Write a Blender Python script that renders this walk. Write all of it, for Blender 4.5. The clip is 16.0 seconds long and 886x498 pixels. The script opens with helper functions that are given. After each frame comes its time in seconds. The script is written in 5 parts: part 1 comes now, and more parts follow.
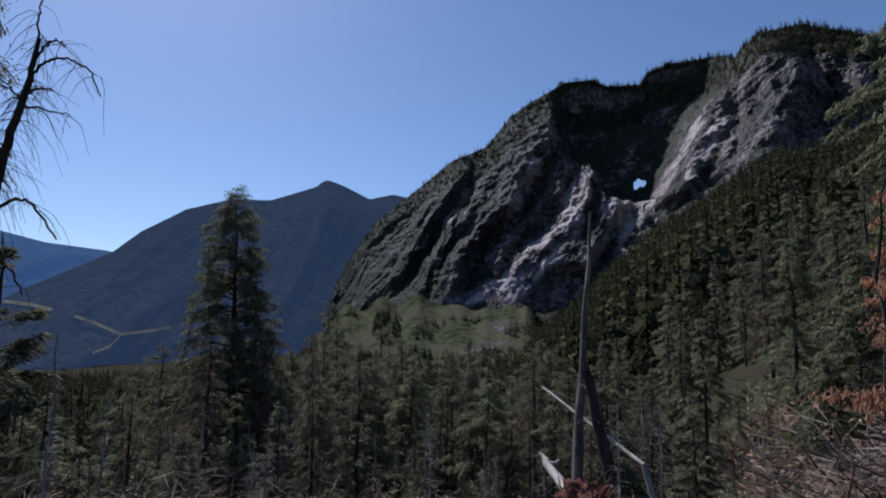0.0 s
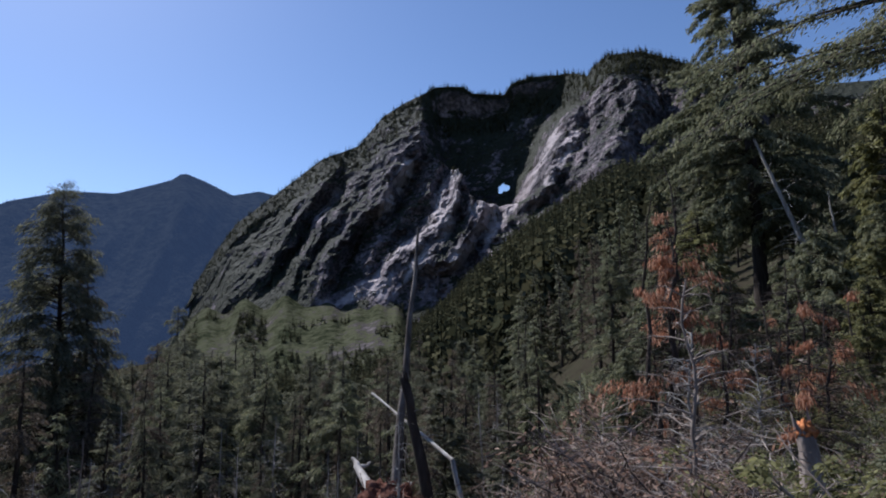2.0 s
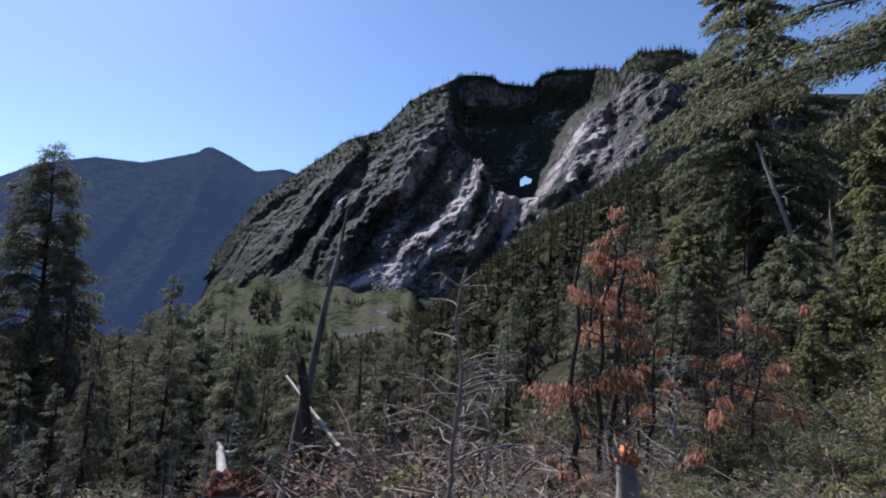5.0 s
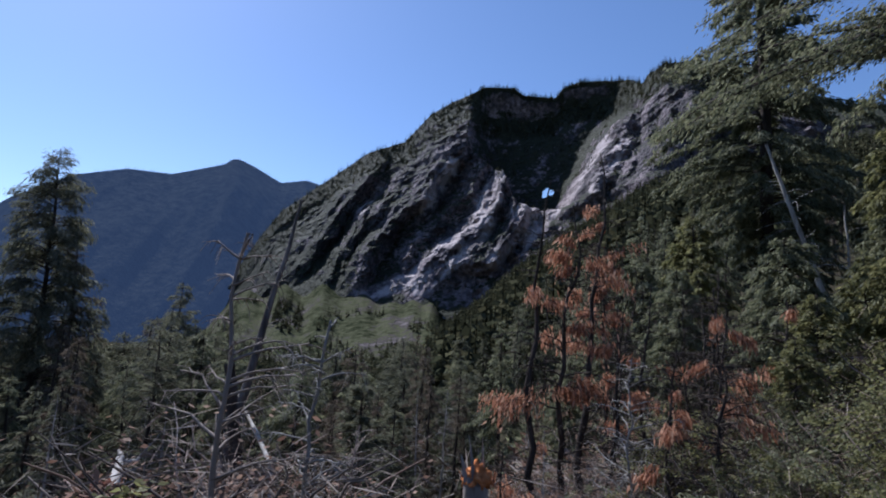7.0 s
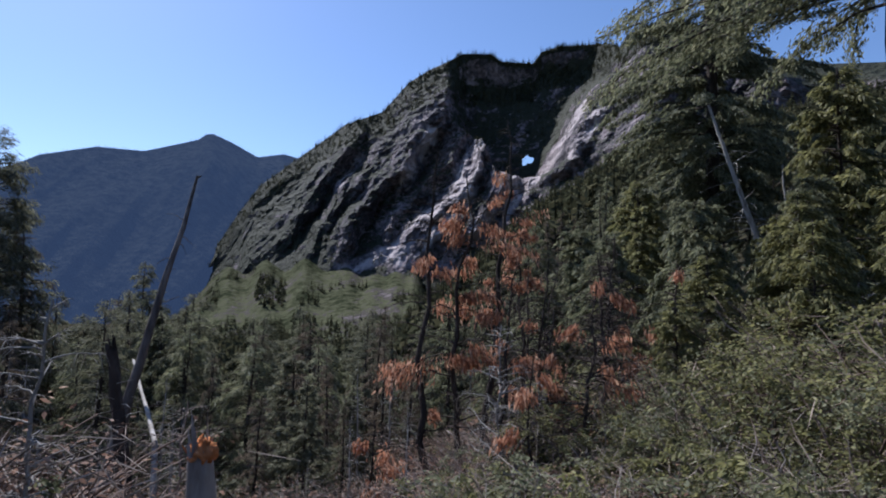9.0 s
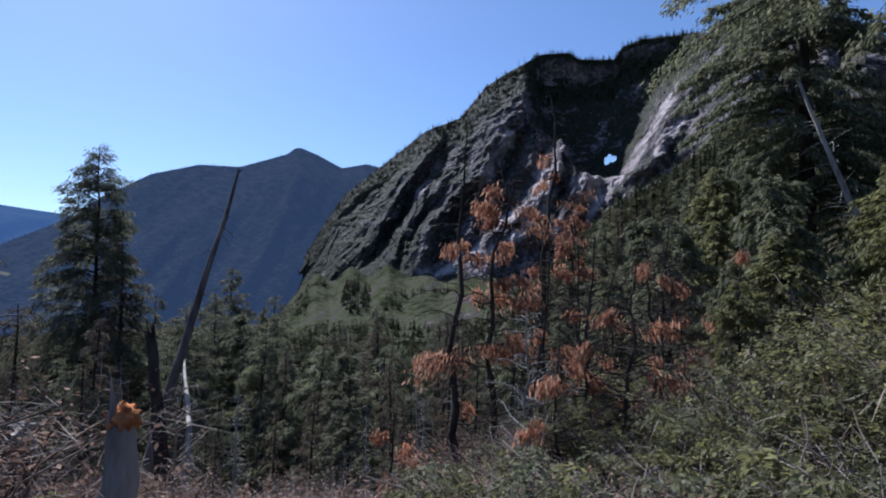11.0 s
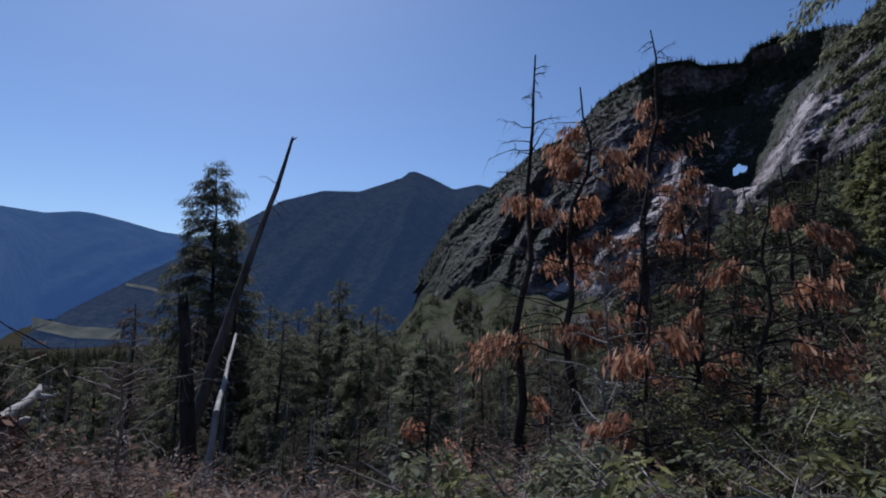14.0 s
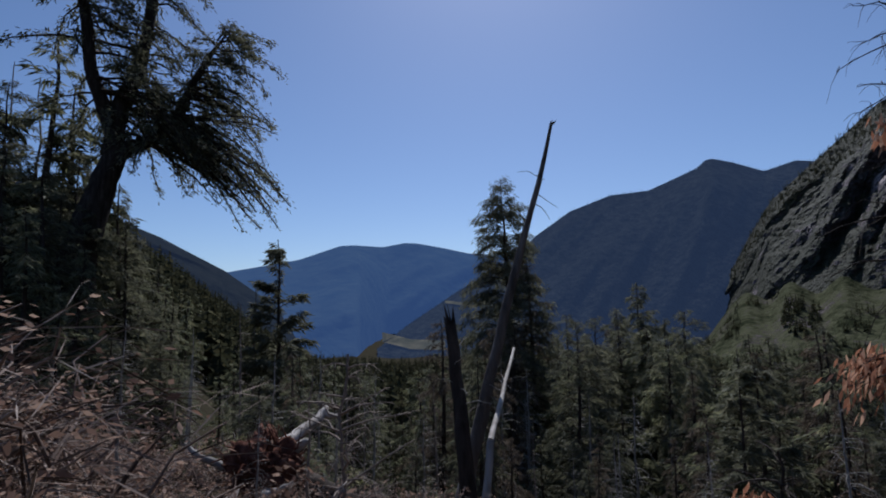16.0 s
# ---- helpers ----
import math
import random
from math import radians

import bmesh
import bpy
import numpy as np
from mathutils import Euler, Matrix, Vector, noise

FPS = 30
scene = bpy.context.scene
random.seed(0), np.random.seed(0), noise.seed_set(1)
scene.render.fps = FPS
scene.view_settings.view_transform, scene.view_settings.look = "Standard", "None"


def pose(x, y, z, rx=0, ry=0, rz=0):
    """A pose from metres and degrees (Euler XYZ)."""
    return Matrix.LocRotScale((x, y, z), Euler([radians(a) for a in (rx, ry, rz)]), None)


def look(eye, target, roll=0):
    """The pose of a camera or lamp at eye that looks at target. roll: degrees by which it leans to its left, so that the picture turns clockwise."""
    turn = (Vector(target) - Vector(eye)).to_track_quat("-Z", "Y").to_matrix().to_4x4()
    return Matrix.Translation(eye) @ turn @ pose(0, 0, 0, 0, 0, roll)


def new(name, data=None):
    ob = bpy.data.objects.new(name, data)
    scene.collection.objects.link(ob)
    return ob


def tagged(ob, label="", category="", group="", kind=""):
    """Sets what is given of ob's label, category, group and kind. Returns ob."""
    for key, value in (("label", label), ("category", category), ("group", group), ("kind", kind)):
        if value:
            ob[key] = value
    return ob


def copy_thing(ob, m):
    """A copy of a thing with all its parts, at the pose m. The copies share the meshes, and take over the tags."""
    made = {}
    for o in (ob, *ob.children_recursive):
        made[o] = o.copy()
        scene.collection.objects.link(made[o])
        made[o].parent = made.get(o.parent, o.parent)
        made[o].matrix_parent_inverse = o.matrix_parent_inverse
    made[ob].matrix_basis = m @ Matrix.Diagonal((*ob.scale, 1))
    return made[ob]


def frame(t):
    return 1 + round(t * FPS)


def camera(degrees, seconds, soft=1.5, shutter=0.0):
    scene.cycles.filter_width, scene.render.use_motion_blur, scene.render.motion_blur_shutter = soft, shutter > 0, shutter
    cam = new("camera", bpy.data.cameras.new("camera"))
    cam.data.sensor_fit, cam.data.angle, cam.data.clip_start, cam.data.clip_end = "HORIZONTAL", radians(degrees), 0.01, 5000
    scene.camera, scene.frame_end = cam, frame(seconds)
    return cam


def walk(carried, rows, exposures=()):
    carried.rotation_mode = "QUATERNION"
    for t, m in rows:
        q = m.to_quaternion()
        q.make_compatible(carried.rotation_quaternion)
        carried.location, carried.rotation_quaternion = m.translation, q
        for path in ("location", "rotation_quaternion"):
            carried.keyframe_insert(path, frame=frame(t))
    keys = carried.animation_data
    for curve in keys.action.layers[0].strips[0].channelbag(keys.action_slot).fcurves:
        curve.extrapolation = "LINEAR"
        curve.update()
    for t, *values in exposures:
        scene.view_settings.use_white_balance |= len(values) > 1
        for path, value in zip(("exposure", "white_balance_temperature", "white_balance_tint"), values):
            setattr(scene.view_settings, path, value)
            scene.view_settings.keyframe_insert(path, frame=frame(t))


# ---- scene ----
cam = camera(78.0, 16.0, 1.9)
PATH = [
    (0, (0.379, 0.5, 0.504), (0.368, 2.485, 0.751), 0.2),
    (0.5, (0.498, 0.136, 0.575), (0.663, 2.112, 0.836), -1.6),
    (1, (0.673, -0.16, 0.644), (0.977, 1.795, 0.935), -2.8),
    (1.5, (0.925, -0.32, 0.705), (1.31, 1.621, 0.994), -2.1),
    (2, (1.263, -0.271, 0.729), (1.716, 1.662, 0.973), -1.1),
    (2.5, (1.622, -0.169, 0.754), (2.017, 1.781, 0.961), -0.7),
    (3, (1.973, -0.17, 0.817), (2.263, 1.803, 0.977), -1.3),
    (3.5, (2.341, -0.135, 0.869), (2.661, 1.835, 1.006), -0.4),
    (4, (2.734, 0.066, 0.795), (3.147, 2.017, 0.948), 0.6),
    (4.5, (3.134, 0.085, 0.759), (3.573, 2.028, 0.941), 2.1),
    (5, (3.532, 0.077, 0.732), (3.923, 2.028, 0.933), 2.9),
    (7.5, (5.614, 0.707, 0.596), (5.917, 2.669, 0.836), 3.4),
    (8, (6.091, 0.6, 0.627), (6.397, 2.567, 0.821), 3.2),
    (8.5, (6.564, 0.433, 0.667), (6.911, 2.396, 0.831), 2.8),
    (9, (6.959, 0.374, 0.7), (7.337, 2.333, 0.834), 1.6),
    (9.5, (7.298, 0.29, 0.683), (7.602, 2.264, 0.787), 0.8),
    (10, (7.561, 0.332, 0.642), (7.736, 2.322, 0.74), 2.0),
    (12.5, (8.413, 1.934, -0.125), (8.4, 3.92, 0.111), -0.2),
    (13, (8.537, 2.215, -0.218), (8.456, 4.2, 0.019), 0.5),
    (14, (8.783, 2.821, -0.419), (8.462, 4.784, -0.212), 1.5),
    (14.5, (8.922, 3.396, -0.524), (8.347, 5.3, -0.315), 0.9),
    (15, (8.734, 4.007, -0.45), (7.896, 5.808, -0.216), 1.0),
    (15.5, (8.516, 4.327, -0.422), (7.427, 5.988, -0.186), 0.0),
    (16, (8.374, 4.565, -0.429), (7.114, 6.101, -0.195), -1.2),
]
def aim(row):
    return look(row[1], row[2], row[3])


walk(cam, [(row[0], aim(row)) for row in PATH], [(0.0, -0.1, 5650, 14), (2.5, 0.3, 5700, 15), (4.0, 0.4, 5600, 15), (5.0, 0.55, 5650, 15), (7.5, 0.3, 5450, 15), (8.0, 0.28, 5450, 15), (9.0, 0.5, 5650, 15), (10.0, 0.56, 5600, 15), (12.5, -0.05, 5250, 13), (16.0, -0.35, 5700, 14)])

# ---- light: a high sun ahead and to the left of the valley, clear sky ----
SUN_AZ, SUN_EL = -33.0, 49.0
world = bpy.data.worlds.new("sky")
scene.world = world
world.use_nodes = True
wn = world.node_tree.nodes
sky = wn.new("ShaderNodeTexSky")
sky.sky_type, sky.sun_disc = "NISHITA", False
sky.sun_elevation, sky.sun_rotation = radians(SUN_EL), radians(SUN_AZ)
sky.altitude, sky.air_density, sky.dust_density, sky.ozone_density = 700, 1.0, 0.75, 3.6
wn["Background"].inputs["Strength"].default_value = 0.1
world.node_tree.links.new(sky.outputs[0], wn["Background"].inputs["Color"])
sun = new("sun", bpy.data.lights.new("sun", "SUN"))
sun.data.energy, sun.data.angle, sun.data.color = 5.0, radians(0.53), (1.0, 0.95, 0.87)
sa, se = radians(SUN_AZ), radians(SUN_EL)
sun.matrix_world = look((math.sin(sa) * math.cos(se) * 50, math.cos(sa) * math.cos(se) * 50, math.sin(se) * 50), (0, 0, 0))


# ---- materials ----
def material(name, ramp, scale=2.0, detail=6.0, rough=0.85, bump=0.0, bump_scale=None, stretch=(1, 1, 1), translucent=0.0,
             island=0.0, fine=0.0, haze_glow=None, per_object=0.0):
    """A procedural surface: a colour ramp over noise at two scales, with relief, and optional light through thin leaves."""
    m = bpy.data.materials.new(name)
    m.use_nodes = True
    nt = m.node_tree
    n, l = nt.nodes, nt.links
    bsdf, out = n["Principled BSDF"], n["Material Output"]
    bsdf.inputs["Roughness"].default_value = rough
    bsdf.inputs["Specular IOR Level"].default_value = 0.25 if rough < 0.78 else (0.1 if rough < 0.93 else 0.0)
    co = n.new("ShaderNodeTexCoord")
    mp = n.new("ShaderNodeMapping")
    mp.inputs["Scale"].default_value = stretch
    l.new(co.outputs["Object"], mp.inputs["Vector"])
    no = n.new("ShaderNodeTexNoise")
    no.inputs["Scale"].default_value, no.inputs["Detail"].default_value = scale, detail
    no.inputs["Roughness"].default_value = 0.62
    l.new(mp.outputs[0], no.inputs["Vector"])
    value = no.outputs["Fac"]

    def mixed(a, b, k):
        x = n.new("ShaderNodeMix")
        x.data_type = "FLOAT"
        x.inputs["Factor"].default_value = k
        l.new(a, x.inputs[2])
        l.new(b, x.inputs[3])
        return x.outputs[0]

    if fine:
        nf = n.new("ShaderNodeTexNoise")
        nf.inputs["Scale"].default_value, nf.inputs["Detail"].default_value = scale * 7.3, 4
        l.new(mp.outputs[0], nf.inputs["Vector"])
        value = mixed(value, nf.outputs["Fac"], fine)
    if island:
        ge = n.new("ShaderNodeNewGeometry")
        value = mixed(value, ge.outputs["Random Per Island"], island)
    if per_object:
        oi = n.new("ShaderNodeObjectInfo")
        value = mixed(value, oi.outputs["Random"], per_object)
    cr = n.new("ShaderNodeValToRGB")
    while len(cr.color_ramp.elements) < len(ramp):
        cr.color_ramp.elements.new(0.5)
    for e, (p, c) in zip(cr.color_ramp.elements, ramp):
        e.position, e.color = p, (*c, 1)
    l.new(value, cr.inputs[0])
    l.new(cr.outputs[0], bsdf.inputs["Base Color"])
    if bump:
        nb = n.new("ShaderNodeTexNoise")
        nb.inputs["Scale"].default_value, nb.inputs["Detail"].default_value = bump_scale or scale * 3, 8
        l.new(mp.outputs[0], nb.inputs["Vector"])
        bp = n.new("ShaderNodeBump")
        bp.inputs["Strength"].default_value = 1.0
        bp.inputs["Distance"].default_value = bump
        l.new(nb.outputs["Fac"], bp.inputs["Height"])
        l.new(bp.outputs[0], bsdf.inputs["Normal"])
    # even emission on far surfaces, standing in for haze in the air
    if haze_glow:
        bsdf.inputs["Emission Color"].default_value = (*haze_glow, 1)
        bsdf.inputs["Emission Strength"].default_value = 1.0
    if translucent:
        tr = n.new("ShaderNodeBsdfTranslucent")
        l.new(cr.outputs[0], tr.inputs["Color"])
        mx = n.new("ShaderNodeMixShader")
        mx.inputs[0].default_value = translucent
        l.new(bsdf.outputs[0], mx.inputs[1])
        l.new(tr.outputs[0], mx.inputs[2])
        l.new(mx.outputs[0], out.inputs["Surface"])
    return m


def rock_material():
    """Grey-mauve granite with dark water streaks, and green growth on ledges that face the sky."""
    m = material("cliff_rock", [(0.38, (0.026, 0.024, 0.027)), (0.48, (0.075, 0.066, 0.071)), (0.56, (0.170, 0.138, 0.144)),
                                (0.70, (0.36, 0.305, 0.31))], 0.012, 9, 0.8, 9.0, 0.09, fine=0.42)
    nt = m.node_tree
    n, l = nt.nodes, nt.links
    bsdf = n["Principled BSDF"]
    rock = bsdf.inputs["Base Color"].links[0].from_socket
    co = n.new("ShaderNodeTexCoord")
    no = n.new("ShaderNodeTexNoise")
    no.inputs["Scale"].default_value, no.inputs["Detail"].default_value = 0.014, 10
    no.inputs["Roughness"].default_value = 0.68
    l.new(co.outputs["Object"], no.inputs["Vector"])
    ge = n.new("ShaderNodeNewGeometry")
    sx = n.new("ShaderNodeSeparateXYZ")
    l.new(ge.outputs["Normal"], sx.inputs[0])
    at = n.new("ShaderNodeAttribute")
    at.attribute_name = "growth"
    add = n.new("ShaderNodeMath")
    add.operation = "MULTIPLY_ADD"
    add.inputs[1].default_value = 0.30
    l.new(sx.outputs["Z"], add.inputs[0])
    l.new(no.outputs["Fac"], add.inputs[2])
    add2 = n.new("ShaderNodeMath")
    l.new(add.outputs[0], add2.inputs[0])
    l.new(at.outputs["Fac"], add2.inputs[1])
    ramp = n.new("ShaderNodeValToRGB")
    ramp.color_ramp.elements[0].position, ramp.color_ramp.elements[1].position = 0.66, 0.72
    l.new(add2.outputs[0], ramp.inputs[0])
    grass = n.new("ShaderNodeValToRGB")
    grass.color_ramp.elements[0].color, grass.color_ramp.elements[1].color = (0.012, 0.015, 0.010, 1), (0.042, 0.044, 0.027, 1)
    l.new(no.outputs["Fac"], grass.inputs[0])
    mx = n.new("ShaderNodeMix")
    mx.data_type = "RGBA"
    l.new(ramp.outputs[0], mx.inputs["Factor"])
    l.new(rock, mx.inputs[6])
    l.new(grass.outputs[0], mx.inputs[7])
    bare = n.new("ShaderNodeMapRange")
    bare.inputs["From Min"].default_value, bare.inputs["From Max"].default_value = -0.03, -0.15
    l.new(at.outputs["Fac"], bare.inputs["Value"])
    np_ = n.new("ShaderNodeTexNoise")
    np_.inputs["Scale"].default_value, np_.inputs["Detail"].default_value = 0.02, 8
    l.new(co.outputs["Object"], np_.inputs["Vector"])
    rp = n.new("ShaderNodeValToRGB")
    rp.color_ramp.elements[0].position, rp.color_ramp.elements[1].position = 0.41, 0.55
    l.new(np_.outputs["Fac"], rp.inputs[0])
    both = n.new("ShaderNodeMath")
    both.operation = "MULTIPLY"
    l.new(bare.outputs[0], both.inputs[0])
    l.new(rp.outputs[0], both.inputs[1])
    slab = n.new("ShaderNodeMix")
    slab.data_type = "RGBA"
    slab.inputs[7].default_value = (0.37, 0.32, 0.31, 1)
    l.new(both.outputs[0], slab.inputs["Factor"])
    l.new(mx.outputs[2], slab.inputs[6])
    l.new(slab.outputs[2], bsdf.inputs["Base Color"])
    return m


M_ROCK = rock_material()
M_GROUND = material("forest_floor", [(0.3, (0.018, 0.016, 0.011)), (0.5, (0.042, 0.036, 0.025)), (0.62, (0.034, 0.038, 0.020)),
                                     (0.8, (0.055, 0.046, 0.034))], 0.6, 10, 0.95, 0.06, 3.0, fine=0.4)
M_TALUS = material("grass_and_scree", [(0.38, (0.022, 0.026, 0.014)), (0.46, (0.052, 0.056, 0.032)), (0.53, (0.080, 0.082, 0.048)),
                                       (0.58, (0.066, 0.058, 0.055)), (0.68, (0.17, 0.15, 0.145))], 0.011, 9, 0.95, 5.0, 0.12, fine=0.4)
# blue emission imitates distance haze on the far ridge and its trees
M_FAR = material("forest_haze_glow", [(0.40, (0.001, 0.0015, 0.001)), (0.60, (0.028, 0.030, 0.026))], 0.035, 9, 1.0, 9.0, 0.07,
                 stretch=(1, 1, 0.4), fine=0.5, haze_glow=(0.021, 0.034, 0.066))
# the range's blue haze is put in as emission over a dark base
M_RANGE = material("range_haze_glow", [(0.35, (0.012, 0.02, 0.02)), (0.65, (0.025, 0.035, 0.03))], 0.01, 8, 1.0, 10.0, 0.02,
                   haze_glow=(0.036, 0.072, 0.170))
# weak bluish emission gives the wooded valley side its hazy look
M_SIDE = material("slope_haze_glow", [(0.35, (0.003, 0.004, 0.003)), (0.65, (0.018, 0.020, 0.016))], 0.03, 8, 1.0, 10.0, 0.04,
                  fine=0.4, haze_glow=(0.014, 0.021, 0.038))
# pale ground colour, plus faint blue emission for the haze before it
M_MEADOW = material("meadow_haze_glow", [(0.35, (0.06, 0.06, 0.04)), (0.65, (0.14, 0.125, 0.085))], 0.02, 6, 0.95,
                    haze_glow=(0.012, 0.02, 0.035))
M_WOODS = material("far_woods", [(0.2, (0.018, 0.021, 0.013)), (0.5, (0.050, 0.052, 0.029)), (0.8, (0.115, 0.106, 0.058))],
                   0.03, 4, 0.95, translucent=0.25, island=0.45)
M_NEEDLE = material("conifer_needles", [(0.2, (0.050, 0.054, 0.034)), (0.5, (0.125, 0.126, 0.078)), (0.8, (0.25, 0.24, 0.155))],
                    0.9, 4, 0.75, translucent=0.48, island=0.4)
M_BROWNNEEDLE = material("dying_needles", [(0.2, (0.055, 0.042, 0.030)), (0.5, (0.135, 0.105, 0.075)), (0.8, (0.25, 0.205, 0.15))],
                         0.9, 4, 0.85, translucent=0.3, island=0.4)
M_BARK = material("dark_bark", [(0.3, (0.022, 0.018, 0.015)), (0.55, (0.06, 0.048, 0.04)), (0.8, (0.13, 0.11, 0.095))],
                  6, 8, 0.92, 0.02, 14, stretch=(1, 1, 0.2))
M_DEADWOOD = material("grey_deadwood", [(0.25, (0.10, 0.09, 0.08)), (0.5, (0.25, 0.235, 0.215)), (0.78, (0.45, 0.43, 0.40))],
                      5, 8, 0.85, 0.01, 18, stretch=(1, 1, 0.15), island=0.2)
M_BLEACH = material("bleached_wood", [(0.25, (0.18, 0.155, 0.13)), (0.5, (0.37, 0.335, 0.29)), (0.78, (0.58, 0.54, 0.49))],
                    5, 8, 0.75, 0.008, 20, stretch=(1, 1, 0.15))
M_CHAR = material("weathered_snag", [(0.3, (0.040, 0.033, 0.029)), (0.5, (0.125, 0.106, 0.092)), (0.75, (0.31, 0.275, 0.24))],
                  4, 8, 0.9, 0.015, 12, stretch=(1, 1, 0.12))
M_ORANGE = material("orange_needles", [(0.15, (0.17, 0.078, 0.048)), (0.5, (0.42, 0.195, 0.112)), (0.85, (0.62, 0.42, 0.29))],
                    1.2, 4, 0.8, translucent=0.5, island=0.55)
M_DRYLEAF = material("dry_brown_leaves", [(0.15, (0.10, 0.056, 0.040)), (0.5, (0.28, 0.175, 0.125)), (0.85, (0.50, 0.37, 0.28))],
                     1.5, 4, 0.85, translucent=0.4, island=0.55)
M_TWIG = material("bare_twigs", [(0.2, (0.075, 0.060, 0.050)), (0.5, (0.21, 0.172, 0.145)), (0.85, (0.42, 0.36, 0.31))],
                  1.5, 4, 0.85, island=0.6)
M_BRUSH = material("brown_brush", [(0.2, (0.048, 0.033, 0.026)), (0.5, (0.155, 0.110, 0.088)), (0.85, (0.38, 0.31, 0.26))],
                   1.5, 4, 0.9, island=0.6)
M_LEAF = material("shrub_leaves", [(0.15, (0.048, 0.052, 0.022)), (0.45, (0.15, 0.150, 0.062)), (0.7, (0.27, 0.255, 0.105)),
                                   (0.9, (0.38, 0.35, 0.16))], 1.1, 4, 0.6, translucent=0.52, island=0.5)
M_LEAFDARK = material("cedar_foliage", [(0.15, (0.058, 0.066, 0.038)), (0.5, (0.160, 0.168, 0.094)), (0.85, (0.33, 0.32, 0.19))],
                      1.1, 4, 0.65, translucent=0.52, island=0.5)
M_REDROT = material("red_rotten_wood", [(0.25, (0.035, 0.017, 0.013)), (0.5, (0.11, 0.052, 0.038)), (0.8, (0.27, 0.16, 0.12))],
                    5, 9, 0.95, 0.04, 11)
M_STUMPTOP = material("orange_rot", [(0.25, (0.25, 0.08, 0.03)), (0.5, (0.52, 0.2, 0.08)), (0.8, (0.72, 0.36, 0.18))],
                      9, 8, 0.95, 0.03, 18)
M_STUMP = material("pale_stump_wood", [(0.25, (0.14, 0.10, 0.085)), (0.5, (0.30, 0.25, 0.215)), (0.8, (0.46, 0.41, 0.36))],
                   6, 9, 0.9, 0.02, 16, stretch=(1, 1, 0.2))
M_BOULDER = material("grey_boulder", [(0.25, (0.11, 0.10, 0.095)), (0.5, (0.24, 0.225, 0.215)), (0.8, (0.40, 0.38, 0.36))],
                     3, 9, 0.9, 0.03, 9, fine=0.3)


# ---- geometry helpers ----
def quads(name, v, f, mats, smooth=True, slots=None):
    """A mesh of quads from arrays."""
    me = bpy.data.meshes.new(name)
    v, f = np.asarray(v, dtype=np.float32).reshape(-1, 3), np.asarray(f, dtype=np.int32).reshape(-1, 4)
    me.vertices.add(len(v))
    me.vertices.foreach_set("co", v.ravel())
    me.loops.add(f.size)
    me.loops.foreach_set("vertex_index", f.ravel())
    me.polygons.add(len(f))
    me.polygons.foreach_set("loop_start", np.arange(0, f.size, 4, dtype=np.int32))
    me.polygons.foreach_set("use_smooth", np.full(len(f), smooth))
    for m in mats:
        me.materials.append(m)
    if slots is not None:
        me.polygons.foreach_set("material_index", np.asarray(slots, dtype=np.int32))
    me.update(calc_edges=True)
    me.validate()
    return me


def unit(a):
    return a / np.maximum(np.linalg.norm(a, axis=-1, keepdims=True), 1e-9)


class Geo:
    """Gathers vertices and quads."""

    def __init__(self):
        self.v, self.f, self.n = [], [], 0

    def add(self, v, f):
        v = np.asarray(v, float).reshape(-1, 3)
        self.v.append(v)
        self.f.append(np.asarray(f).reshape(-1, 4) + self.n)
        self.n += len(v)

    def tubes(self, p, r, sides=3, close=False):
        """p: lines of points (n, k, 3); r: radii (n, k)."""
        p, r = np.asarray(p, float), np.asarray(r, float)
        n, k, _ = p.shape
        t = unit(np.gradient(p, axis=1))
        ref = np.where(np.abs(t[:, :1, 2:]) > 0.8, np.array([1.0, 0, 0]), np.array([0, 0, 1.0]))
        a = unit(np.cross(t, np.broadcast_to(ref, t.shape)))
        b = np.cross(t, a)
        th = np.linspace(0, 2 * math.pi, sides, endpoint=False)
        ring = a[:, :, None] * np.cos(th)[:, None] + b[:, :, None] * np.sin(th)[:, None]
        v = p[:, :, None] + ring * r[:, :, None, None]
        i, j, s = np.meshgrid(np.arange(n), np.arange(k - 1), np.arange(sides), indexing="ij")
        s2 = (s + 1) % sides
        at = lambda jj, ss: (i * k + jj) * sides + ss
        self.add(v, np.stack([at(j, s), at(j, s2), at(j + 1, s2), at(j + 1, s)], -1))
        return v

    def leaves(self, c, d, length, width, rng, sag=0.15, flat=0.5):
        """Pointed leaves or sprays: from c along d."""
        n = len(c)
        d = unit(d)
        up = unit(rng.normal(0, 1, (n, 3)) * (1 - flat) + np.array([0, 0, 1.0]) * flat)
        side = unit(np.cross(d, up))
        length, width = np.broadcast_to(length, n)[:, None], np.broadcast_to(width, n)[:, None]
        drop = np.array([0, 0, -1.0]) * sag * length
        mid = c + d * length * 0.45
        v = np.stack([c, mid + side * width * 0.5 + drop * 0.35, c + d * length + drop, mid - side * width * 0.5 + drop * 0.35], 1)
        self.add(v, np.arange(n * 4).reshape(n, 4))

    def data(self):
        return np.concatenate(self.v), np.concatenate(self.f)

    def mesh(self, name, mat, smooth=True):
        v, f = self.data()
        return quads(name, v, f, [mat], smooth)


def part(name, me, parent, label=""):
    ob = new(name, me)
    ob.parent = parent
    if label:
        ob["label"] = label
    if name in ("branchwork", "twigwork", "stemwork", "foliage", "crown", "dead_foliage", "root_fringe", "splinter_fringe"):
        ob["kind"] = "stuff"
    return ob


def thing(name, label, category, group="", at=(0, 0, 0)):
    ob = new(name)
    ob.location = at
    return tagged(ob, label, category, group)


